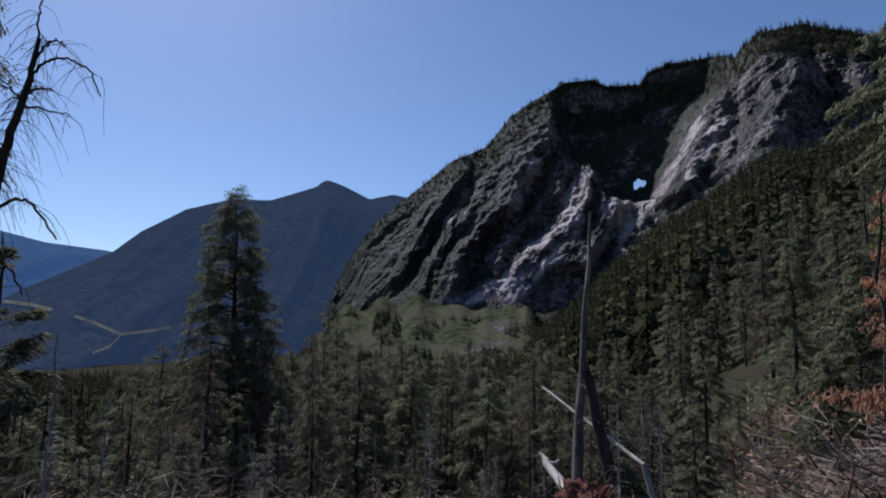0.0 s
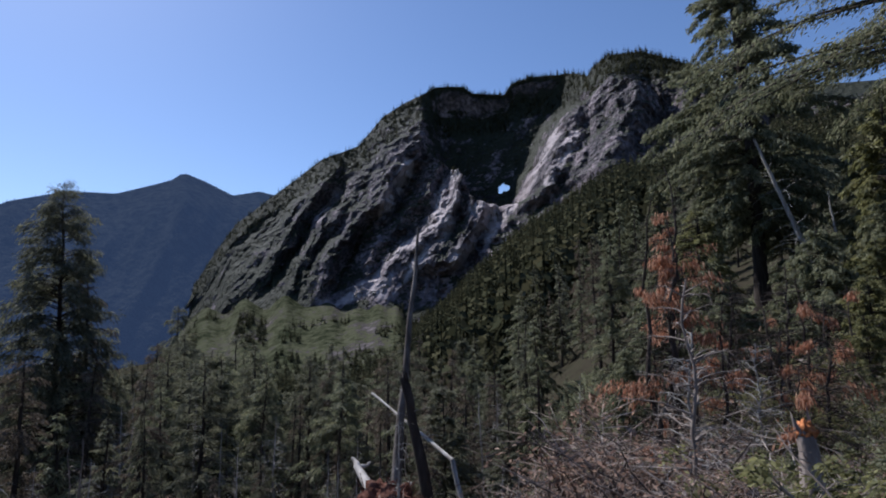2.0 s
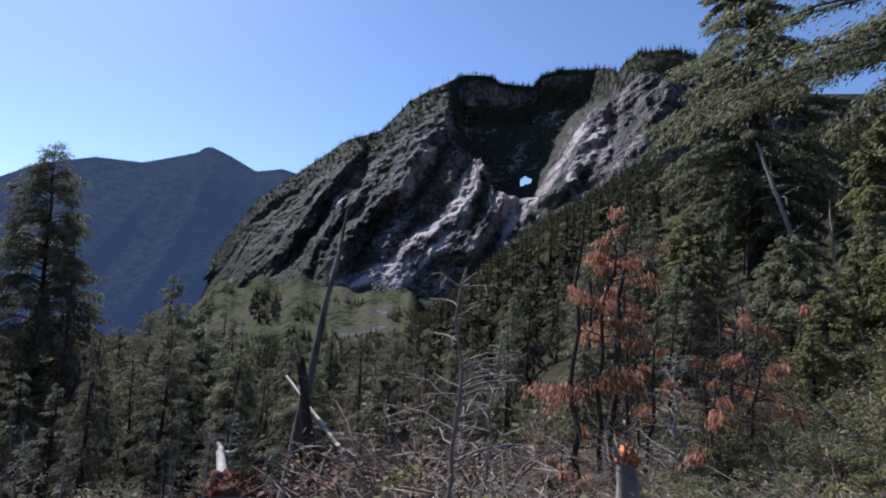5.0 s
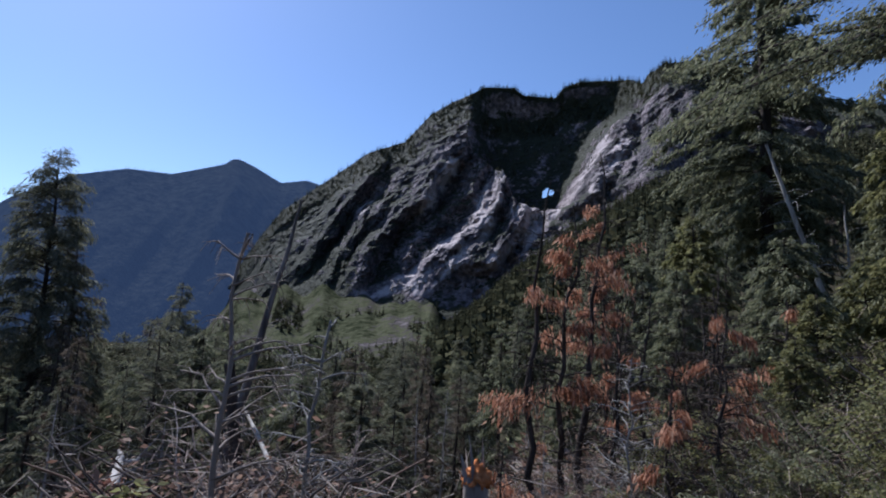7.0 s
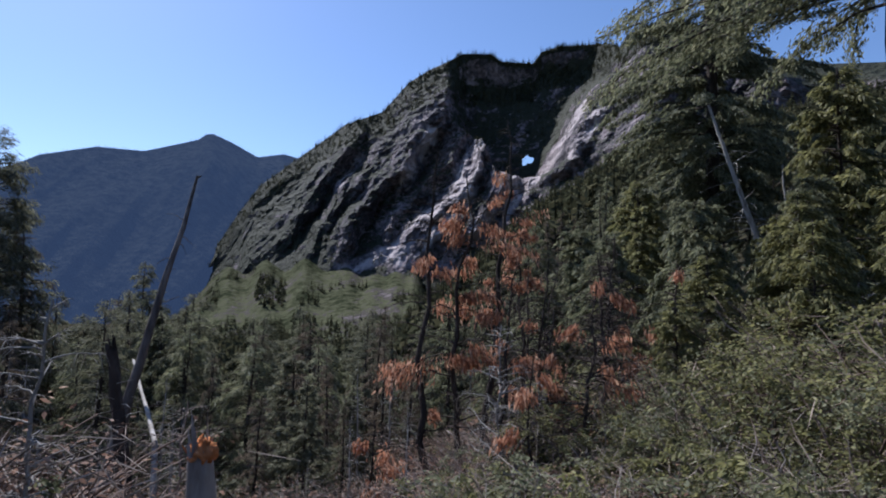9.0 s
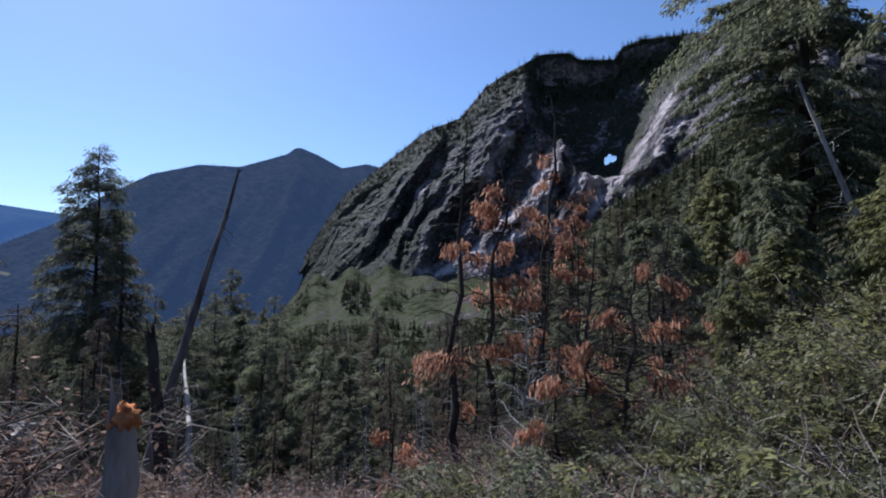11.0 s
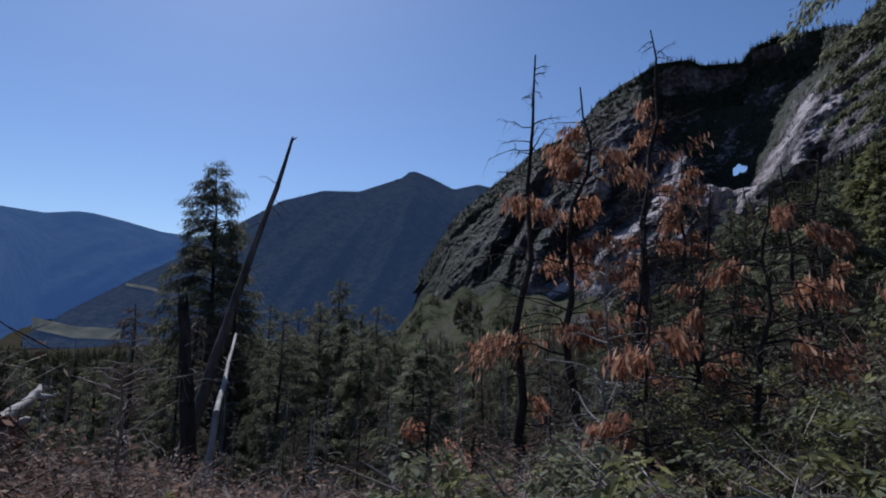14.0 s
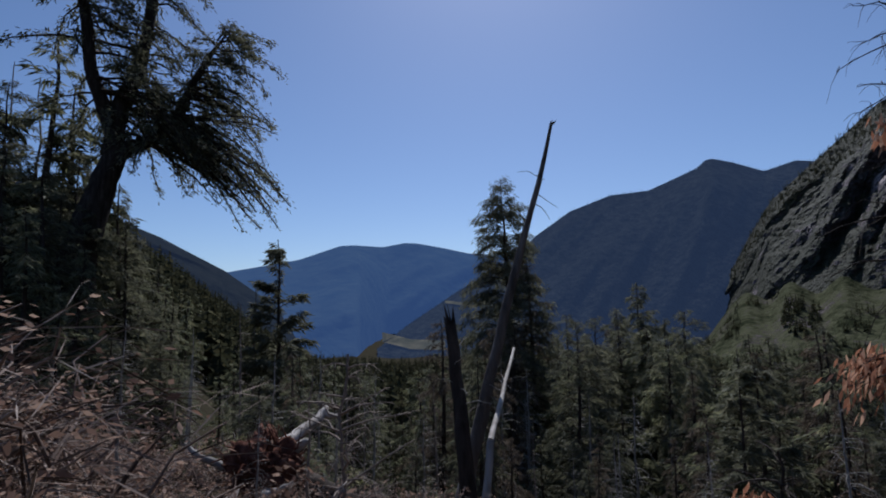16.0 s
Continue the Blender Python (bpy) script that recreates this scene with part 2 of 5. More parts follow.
def put(x, y, z, turn=0.0, size=1.0, lean=0.0, lean_to=0.0, tall=1.0):
    return (Matrix.Translation((x, y, z)) @ Matrix.Rotation(lean, 4, Vector((math.cos(lean_to), math.sin(lean_to), 0)))
            @ Matrix.Rotation(turn, 4, "Z") @ Matrix.Diagonal((size, size, size * tall, 1)))


# ---- ground: a hillside trail above a valley ----
CX, CY = 4.5, 1.0
RINGS = np.log([2.0, 6, 9, 14, 45, 120, 300, 700, 1500])
AZ = [-180, -90, -72, -60, -52, -40, -20, 5, 13, 17, 22, 32, 45, 90, 180]
RISE = [
    (-0.3, 0.5, 2, 8, 20, 60, 120, 200), (-0.8, -0.9, -1, 4, 20, 55, 130, 250), (-1.2, -1.7, -2.2, -1, 8, 35, 90, 180),
    (-1.5, -2.2, -3.6, -8, -13, -12, 0, 20), (-1.7, -2.5, -5, -13, -26, -46, -76, -112), (-2.0, -2.8, -6, -17, -32, -54, -88, -120),
    (-2.2, -2.9, -6.5, -18, -32, -52, -86, -120), (-2.4, -3.3, -6.8, -18, -31, -50, -78, -90), (-2.4, -3.3, -6, -14, -24, -27, -2, 40),
    (-2.4, -3.1, -4.8, -10, -16, -8, 52, 150), (-2.4, -3, -3.8, -5.5, -7, 18, 108, 260), (-2.2, -2.4, -2.6, -1.5, 8, 55, 176, 340),
    (-2.0, -1.9, -1.6, 3, 20, 78, 205, 400), (-1.7, -1, 0, 10, 40, 100, 250, 450),
]
TABLE = np.array([(-0.95, *row) for row in RISE] + [(-0.95, *RISE[0])])


def bumps(x, y, s, seed=0.0):
    """Cheap smooth unevenness, -1 to 1, of size s."""
    x, y = x / s + seed, y / s - seed
    return (np.sin(x * 1.7 + 1.3 * np.sin(y * 1.1)) + np.sin(y * 1.9 + 1.1 * np.sin(x * 0.7 + 2)) + np.sin((x + y) * 1.3 + 4)) / 3


def ground_z(x, y):
    x, y = np.asarray(x, float), np.asarray(y, float)
    dx, dy = x - CX, y - CY
    r = np.maximum(np.hypot(dx, dy), 0.01)
    az = np.degrees(np.arctan2(dx, dy))
    cols = np.stack([np.interp(az, AZ, TABLE[:, k]) for k in range(9)], -1)
    lr = np.clip(np.log(r), RINGS[0], RINGS[-1])
    k = np.clip(np.searchsorted(RINGS, lr) - 1, 0, 7)
    u = (lr - RINGS[k]) / (RINGS[k + 1] - RINGS[k])
    a = np.take_along_axis(cols, k[..., None], -1)[..., 0]
    b = np.take_along_axis(cols, k[..., None] + 1, -1)[..., 0]
    z = a + (b - a) * (np.exp(u * np.log(2)) - 1)
    rough = np.clip((r - 6) / 30, 0, 1)
    return z + rough * (0.5 * bumps(x, y, 6) + np.clip((r - 60) / 200, 0, 1) * 5 * bumps(x, y, 70, 3))


def gz(x, y):
    return float(ground_z(x, y))


rr = np.concatenate([np.linspace(0.004, 20, 60), np.geomspace(21, 4900, 130)])
aa = np.radians(np.concatenate([np.linspace(-180, -82, 30), np.linspace(-80, 62, 285), np.linspace(64, 180, 32)]))
RR, AA = np.meshgrid(rr, aa, indexing="ij")
gx, gy = CX + RR * np.sin(AA), CY + RR * np.cos(AA)
nr, na = RR.shape
ii, jj = np.meshgrid(np.arange(nr - 1), np.arange(na - 1), indexing="ij")
gf = np.stack([ii * na + jj, (ii + 1) * na + jj, (ii + 1) * na + jj + 1, ii * na + jj + 1], -1)
ground = new("ground", quads("ground", np.stack([gx, gy, ground_z(gx, gy)], -1), gf, [M_GROUND]))
tagged(ground, "brown and green forest floor falling into a valley", "ground", kind="structure")


# ---- mountains: surfaces between a foot line and a ridge line ----
class Slope:
    """foot and ridge: rows of degrees across, degrees up, metres away."""

    def __init__(self, foot, ridge, power=1.2):
        self.foot, self.ridge, self.power = np.array(foot, float), np.array(ridge, float), power

    def at(self, az, v):
        out = []
        for line in (self.foot, self.ridge):
            el, d = np.interp(az, line[:, 0], line[:, 1]), np.interp(az, line[:, 0], line[:, 2])
            out.append((d, d * np.tan(np.radians(el))))
        (d0, z0), (d1, z1) = out
        return d0 + (d1 - d0) * v ** self.power, z0 + (z1 - z0) * v

    def find(self, az, el):
        """How far up the slope a line of sight at el degrees meets it."""
        v = np.linspace(0, 1, 200)
        d, z = self.at(np.full(200, az), v)
        return float(np.interp(el, np.degrees(np.arctan2(z, d)), v))


def ridged(x, y, z=0.0, octaves=5):
    """Sharp-crested noise, about 0 to 1."""
    total, amp, norm, f = 0.0, 1.0, 0.0, 1.0
    for _ in range(octaves):
        total += amp * (1 - abs(noise.noise((x * f, y * f, z))))
        norm += amp
        amp, f = amp * 0.5, f * 2.1
    return total / norm


def smooth(a, b, x):
    t = np.clip((x - a) / (b - a), 0, 1)
    return t * t * (3 - 2 * t)


def build_slope(name, slope, az, nv, relief, mats, hole=None, back=700.0, growth=None, crisp=None):
    """The slope as a mesh, with relief(az, v, side, z) metres set back, a falling far side and an optional window."""
    v = np.linspace(0, 1, nv)
    A, V = np.meshgrid(az, v, indexing="xy")
    d, z = slope.at(A, V)
    off = np.zeros_like(d)
    for i in range(nv):
        for j in range(len(az)):
            off[i, j] = relief(az[j], v[i], d[i, j] * math.radians(az[j]), z[i, j])
    z = z * (1 + off / d * smooth(0.6, 1, V))
    d = d + off
    drop = np.linspace(0.12, 1, 6)[:, None]
    d = np.concatenate([d, d[-1] + back * drop])
    z = np.concatenate([z, z[-1] - (z[-1] - z[0] + 60) * drop ** 1.4])
    A = np.concatenate([A, np.repeat(A[-1:], 6, 0)])
    n, m = d.shape
    P = np.stack([d * np.sin(np.radians(A)), d * np.cos(np.radians(A)), z], -1)
    i, j = np.meshgrid(np.arange(n - 1), np.arange(m - 1), indexing="ij")
    f = np.stack([i * m + j, i * m + j + 1, (i + 1) * m + j + 1, (i + 1) * m + j], -1).reshape(-1, 4)
    if hole:
        c = P.reshape(-1, 3)[f].mean(1)
        ca = np.degrees(np.arctan2(c[:, 0], c[:, 1])) - hole[0]
        ce = np.degrees(np.arctan2(c[:, 2], np.hypot(c[:, 0], c[:, 1]))) - hole[1]
        th = np.arctan2(ce, ca)
        rim = 0.50 + 0.10 * np.sin(th * 2 + 0.9) + 0.09 * np.sin(th * 3 + 2.2) + 0.05 * np.sin(th * 5)
        rear = np.arange(len(f)) >= (nv - 1) * (m - 1)
        low = np.degrees(np.arctan2(P.reshape(-1, 3)[f][:, :, 2].min(1), np.hypot(c[:, 0], c[:, 1]))) - hole[1]
        f = f[~((~rear & (np.hypot(ca, ce) < rim)) | (rear & (np.abs(ca) < 0.8) & (low < 1.2)))]
    me = quads(name, P, f, mats, crisp is None)
    if growth is not None:
        at = me.attributes.new("growth", "FLOAT", "POINT")
        g = growth(A, np.concatenate([np.repeat(v[:, None], m, 1), np.ones((6, m))])) + np.clip(np.concatenate([off, np.zeros((6, m))]) / 900, -0.06, 0.07)
        at.data.foreach_set("value", np.asarray(g, np.float32).ravel())
    return new(name, me), P, off


CLIFF = Slope([(-20, -8, 1780), (-14, -6.5, 1700), (-11, -5, 1550), (-8.7, -3, 1400), (-4, -0.5, 1300), (3.6, 0, 1200), (9.4, 0, 1150),
               (13, -2.5, 1080), (15, -1.5, 1060), (18, 1.0, 1000), (23, 4.5, 930), (28, 7, 860), (33, 8, 800),
               (37, 8, 770), (64, 9, 730)],
              [(-20, -5.5, 1950), (-17, -1.9, 1980), (-14, 0.7, 1990), (-12, 2.7, 1990), (-11, 3.9, 1985), (-9.7, 6.3, 1970), (-7.7, 9.4, 1950), (-4.5, 12.1, 1900), (0.6, 16.2, 1750),
               (4.3, 17.6, 1680), (7, 20.6, 1600), (9.2, 21.9, 1560), (12.8, 23.5, 1480), (15.7, 23.5, 1480), (16.8, 22.8, 1480),
               (20.2, 22.5, 1475), (21, 23.5, 1470), (22.9, 24.0, 1450), (27.8, 23.9, 1380), (29, 23.5, 1360), (29.6, 24.3, 1300),
               (31.2, 25.1, 1280), (34.5, 25, 1240), (38.5, 23.2, 1200), (41.7, 20.9, 1180), (46, 19.6, 1150), (64, 16.5, 1100)], 0.9)


def rib(u, steep=0.78):
    """One slanting buttress per unit of u: a broad face turned to the valley's head and a short steep return, -0.5 to 0.5."""
    t = u - math.floor(u)
    return 0.5 - t / steep if t < steep else -0.5 + (t - steep) / (1 - steep)


def cliff_relief(az, v, s, z):
    el = math.degrees(math.atan2(z, s / math.radians(az) if abs(az) > 0.5 else 1330))
    warp = 60 * noise.noise((s / 330, z / 300, 2.9)) + 26 * noise.noise((s / 95, z / 110, 6.1)) + 9 * noise.noise((s / 30, z / 34, 4.4))
    u = s - 0.62 * z + warp
    strength = 0.55 + 0.9 * noise.noise((s / 260, z / 330, 11.0))
    big = 84 * rib(u / 205 + 0.4 * noise.noise((z / 300, 0.4, 1.0)))
    mid = 46 * max(0.15, strength) * rib(u / 83 + 0.5 * noise.noise((s / 140, z / 120, 7.7)), 0.7)
    small = 17 * max(0.2, strength) * rib((u + 0.25 * z) / 31 + 0.6 * noise.noise((s / 50, z / 60, 8.8)), 0.66)
    crags = 95 * (0.6 - ridged((s - 0.5 * z + 0.7 * warp) / 85, (z + 0.3 * s) / 150, 5.1, 5))
    chips = 40 * (0.6 - ridged((s - 0.5 * z) / 24, (z + 0.2 * s) / 24, 9.4, 4))
    ledge = 10 * noise.noise(((s + 0.4 * z) / 90, z / 16, 3.3))
    fade = float((0.15 + 0.85 * smooth(0.04, 0.25, v)) * (1 - 0.8 * smooth(0.72, 0.97, v)))
    floor_el = float(np.interp(az, [11, 13, 15, 16.4, 18, 22], [17.5, 16.5, 15.3, 12.4, 11.9, 11.7]))
    edge = float(np.interp(el, [12, 15, 18, 21, 24], [20.0, 20.6, 22.4, 25.2, 27.5])) + 1.1 * noise.noise((s / 55, z / 55, 3.7))
    hollow = float(smooth(11.2, 14.6, az + 0.10 * (el - 15) + 0.8 * noise.noise((s / 60, z / 70, 1.3))) * (1 - smooth(edge - 0.8, edge + 4.2, az)) * smooth(floor_el - 0.5, floor_el + 1.2, el))
    fade *= float(0.5 + 0.5 * smooth(-10, 1, az)) * (1 - 0.72 * hollow)
    return fade * (big + mid + small + crags + chips + ledge) + 165 * hollow * (1 - 0.45 * float(smooth(0.85, 1.0, v)))


# bare slabs: degrees across and up of both ends, and half the width
SLABS = [(14.8, 14.6, 13.6, 11.8, 1.3), (13.0, 9.6, 7.0, 3.4, 1.5), (19.6, 11.4, 15.2, 5.6, 1.2), (25.4, 18.5, 21.6, 13.0, 0.8),
         (27.4, 17.6, 24.6, 13.2, 0.6), (9.8, 15.4, 7.0, 10.4, 0.6), (5.0, 3.0, 1.0, 1.4, 0.8), (20.5, 11.6, 16.5, 10.6, 0.8), (2.2, 13.2, 0.2, 10.0, 0.5)]


def cliff_growth(A, V):
    d, z = CLIFF.at(A, V)
    E = np.degrees(np.arctan2(z, d))
    g = 0.05 + 0.15 * smooth(0.74, 0.9, V) + 0.13 * smooth(7, -6, A) + 0.05 * smooth(22, 28, A) * smooth(0.4, 0.0, V)
    for a0, e0, a1, e1, w in SLABS:
        da, de = a1 - a0, e1 - e0
        t = np.clip(((A - a0) * da + (E - e0) * de) / (da * da + de * de), 0, 1)
        g = g - 0.22 * smooth(1.5 * w, 0.5 * w, np.hypot(A - a0 - t * da, E - e0 - t * de))
    return g


cliff_az = np.concatenate([np.linspace(-19.5, 11.9, 270), np.linspace(12, 24, 240), np.linspace(24.1, 40, 170), np.linspace(40.5, 64, 40)])
mountain, MP, MOFF = build_slope("mountain", CLIFF, cliff_az, 190, cliff_relief, [M_ROCK], (19.8, 13.15), growth=cliff_growth, crisp=True)
tagged(mountain, "steep grey granite mountain with a natural window through it", "mountain", kind="structure")

FAR = Slope([(-46, -6, 1500), (-38, -6, 1500), (-30, -6, 1550), (-12, -5.5, 1700), (0, -5, 1800), (14, -5, 1900)],
            [(-46, -3.5, 1700), (-43, -1.2, 1900), (-37.6, 2.3, 2200), (-31.6, 5.7, 2400), (-29.5, 7.7, 2450), (-25.8, 10.1, 2550),
             (-21.8, 11.4, 2650), (-18.1, 11.55, 2750), (-13.6, 13.2, 2800), (-12.9, 13.8, 2800), (-12.3, 13.9, 2800),
             (-10.7, 13.35, 2850), (-8.1, 12.15, 2900), (-5.6, 12.7, 2950), (-4.2, 12.4, 3000), (3, 10, 3000), (14, 3, 3000)])


def wood_relief(az, v, s, z):
    return 380 * (0.6 - ridged(s / 480, z / 1500, 2.2, 3)) * float(smooth(0, 0.2, v) * (1 - 0.6 * smooth(0.85, 1, v))) + 5 * noise.noise((s / 60, z / 60, 1))


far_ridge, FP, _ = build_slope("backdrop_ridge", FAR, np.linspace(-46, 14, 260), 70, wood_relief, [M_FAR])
tagged(far_ridge, "dark wooded ridge with a stubby summit, blue haze as emission", "ridge", kind="structure")
RANGE = Slope([(-75, -4, 1400), (-48, -4.4, 1500), (-45, -2, 3000), (-20, -2, 3000)],
              [(-75, 3, 3900), (-61, 4.4, 3950), (-54.1, 5.7, 4000), (-49.9, 7.15, 4000), (-48.5, 7.2, 4000), (-45.5, 7.0, 4000),
               (-43.3, 7.4, 4000), (-42, 7.35, 4000), (-39.6, 6.9, 4050), (-36.6, 6.2, 4050), (-32, 5.8, 4100), (-20, 3, 4100)])
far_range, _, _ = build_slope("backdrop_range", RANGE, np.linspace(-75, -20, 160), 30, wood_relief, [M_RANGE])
tagged(far_range, "far mountain range, blue from haze put in as emission", "mountain", kind="structure")
SIDE = Slope([(-110, 2, 900), (-75, -1, 900), (-62, -3, 1000), (-53, -5, 1100)],
             [(-110, 16, 1500), (-80, 13, 1500), (-75, 11, 1550), (-70, 9, 1600), (-66.6, 7.6, 1650), (-61, 4.6, 1700), (-56, 1, 1600), (-53, -4, 1500)])
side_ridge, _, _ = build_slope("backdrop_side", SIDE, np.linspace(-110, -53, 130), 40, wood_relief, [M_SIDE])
tagged(side_ridge, "dim blue-green wooded valley side, haze as emission", "ridge", kind="structure")

TALUS = Slope([(-20, -7, 900), (-12, -6.5, 900), (-4, -5.8, 860), (4, -5.2, 840), (13, -4.5, 820)],
              [(-20, -6.8, 1450), (-16, -5.0, 1450), (-13.5, -2.6, 1470), (-11.5, 0.2, 1480), (-10, 1.3, 1470), (-8.7, 1.5, 1450), (-4, 2.0, 1370), (3.6, 1.9, 1270), (8.2, 1.6, 1210), (10.5, -0.8, 1190), (13, -4.0, 1160)], 1.0)
fine_az = np.linspace(-20, 13, 110)
TALUS.ridge = np.array([(a, np.interp(a, TALUS.ridge[:, 0], TALUS.ridge[:, 1]) + float(smooth(-13, -10, a)) * (1.3 * noise.noise((a / 1.9, 3.1, 0)) - 0.3),
                         np.interp(a, TALUS.ridge[:, 0], TALUS.ridge[:, 2])) for a in fine_az])
talus, TP, _ = build_slope("talus", TALUS, np.linspace(-20, 13, 180), 60,
                        lambda az, v, s, z: 26 * (0.6 - ridged(s / 130, z / 200, 8, 4)), [M_TALUS], back=60)
tagged(talus, "green and grey scree slope below the cliff", "scree slope", kind="structure")


def ribbon(name, slope, rows, width, label):
    """A pale strip lying on a far slope. rows: degrees across, degrees up."""
    v = []
    for az, el in rows:
        for e in (el - width, el + width):
            t = slope.find(az, e)
            d, z = slope.at(np.array(az), np.array(t))
            d = float(d) - 70
            z = d * math.tan(math.radians(e))
            v.append((d * math.sin(math.radians(az)), d * math.cos(math.radians(az)), z))
    f = [(2 * i, 2 * i + 2, 2 * i + 3, 2 * i + 1) for i in range(len(rows) - 1)]
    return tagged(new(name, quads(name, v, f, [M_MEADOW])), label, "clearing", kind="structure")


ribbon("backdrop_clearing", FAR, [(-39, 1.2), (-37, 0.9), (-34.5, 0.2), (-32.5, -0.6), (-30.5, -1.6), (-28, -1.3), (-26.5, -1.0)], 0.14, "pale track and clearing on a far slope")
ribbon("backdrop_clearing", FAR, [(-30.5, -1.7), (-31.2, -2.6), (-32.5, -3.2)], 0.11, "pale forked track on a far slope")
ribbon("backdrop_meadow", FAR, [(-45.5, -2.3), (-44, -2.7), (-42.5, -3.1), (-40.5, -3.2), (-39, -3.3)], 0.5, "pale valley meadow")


# ---- trees and shrubs ----
def trunk_line(h, k, lean, rng, wobble=0.012):
    z = np.linspace(0, h, k)
    off = np.cumsum(rng.normal(0, wobble * h / k ** 0.5, (k, 2)), 0)
    off -= off[0]
    return np.column_stack([off[:, 0] + lean * z, off[:, 1], z])


def on_line(line, z):
    return np.column_stack([np.interp(z, line[:, 2], line[:, i]) for i in range(3)])


def arcs(base, az, length, rise, droop, k, rng, kink=0.04):
    """Branch lines that leave base level or rising and bend down towards their ends."""
    n = len(base)
    s = np.linspace(0, 1, k)[None, :]
    out = np.stack([np.cos(az), np.sin(az)], -1)
    p = np.zeros((n, k, 3))
    sway = np.cumsum(rng.normal(0, kink, (n, k, 2)), 1) * length[:, None, None]
    sway[:, 0] = 0
    p[:, :, :2] = base[:, None, :2] + out[:, None] * (length[:, None] * s)[:, :, None] + sway * 0.6
    p[:, :, 2] = base[:, None, 2] + length[:, None] * (rise[:, None] * s - droop[:, None] * s ** 2) + sway[:, :, 0] * 0.4
    return p


def along(p, idx, s):
    """Points at s (0 to 1) on the lines p[idx]; also the direction there."""
    k = p.shape[1]
    x = np.clip(s * (k - 1), 0, k - 1.001)
    i = x.astype(int)
    a, b = p[idx, i], p[idx, i + 1]
    return a + (b - a) * (x - i)[:, None], unit(b - a)


def conifer_parts(h, width, seed, branches, sprays, spray_len, needles, bare=0.12, droop=0.45, power=0.85, thick=0.013, gap=0.25,
                  bark=None, ragged=0.35, lean=0.0, flat=0.45, joints=5, slim=(0.10, 0.20)):
    """Meshes of a needle tree: trunk, limbs and crown."""
    rng = np.random.default_rng(seed)
    line = trunk_line(h, 14, lean, rng)
    trunk = Geo()
    radii = thick * h * (1 - np.linspace(0, 0.97, 14)) ** 0.9 + 0.01
    radii[0] *= 1.35
    trunk.tubes(line[None], radii[None], 9)
    z = h * (bare + (0.995 - bare) * rng.random(branches) ** 0.92)
    rel = (z / h - bare) / (1 - bare)
    az = rng.random(branches) * 2 * math.pi
    lobes = 1 + gap * np.sin(az * 2 + seed) * np.sin(rel * 9 + seed * 1.3)
    length = width * ((1 - rel) ** power + 0.03) * (1 - ragged + ragged * 1.6 * rng.random(branches)) * lobes * (0.65 + 0.35 * smooth(0, 0.18, rel))
    rise = 0.15 + 0.55 * rel
    p = arcs(on_line(line, z), az, length, rise, droop * (0.6 + 0.8 * rng.random(branches)), joints, rng)
    limbs = Geo()
    limbs.tubes(p, np.linspace(1, 0.25, joints)[None] * (0.012 + 0.010 * length[:, None]), 3)
    crown = Geo()
    share = 0.25 + 0.75 * length / length.mean()
    idx = np.repeat(np.arange(branches), np.maximum(3, sprays * share).astype(int))
    s = 0.22 + 0.78 * rng.random(len(idx)) ** 0.75
    c, d = along(p, idx, s)
    turn = rng.choice([-1.0, 1.0], len(idx)) * rng.uniform(0.25, 1.1, len(idx))
    dd = np.column_stack([d[:, 0] * np.cos(turn) - d[:, 1] * np.sin(turn), d[:, 0] * np.sin(turn) + d[:, 1] * np.cos(turn),
                          d[:, 2] - rng.uniform(0.0, 0.55, len(idx))])
    ln = spray_len * rng.uniform(0.55, 1.25, len(idx)) * (0.55 + 0.45 * np.minimum(1, length[idx] / (0.4 * width)))
    crown.leaves(c + rng.normal(0, 0.024 * width, (len(idx), 3)), dd + rng.normal(0, 0.22, dd.shape), ln, ln * rng.uniform(*slim, len(idx)), rng, 0.25, flat)
    return trunk.mesh("trunk", bark or M_BARK), limbs.mesh("branchwork", bark or M_BARK), crown.mesh("crown", needles)


def make_tree(name, label, category, meshes, group, names=("trunk", "branchwork", "crown")):
    """A thing with one part for each mesh; a list of meshes becomes as many parts."""
    ob = thing(name, label, category, group)
    for n, me in zip(names, meshes):
        for one in me if isinstance(me, list) else [me]:
            part(n, one, ob)
    return ob


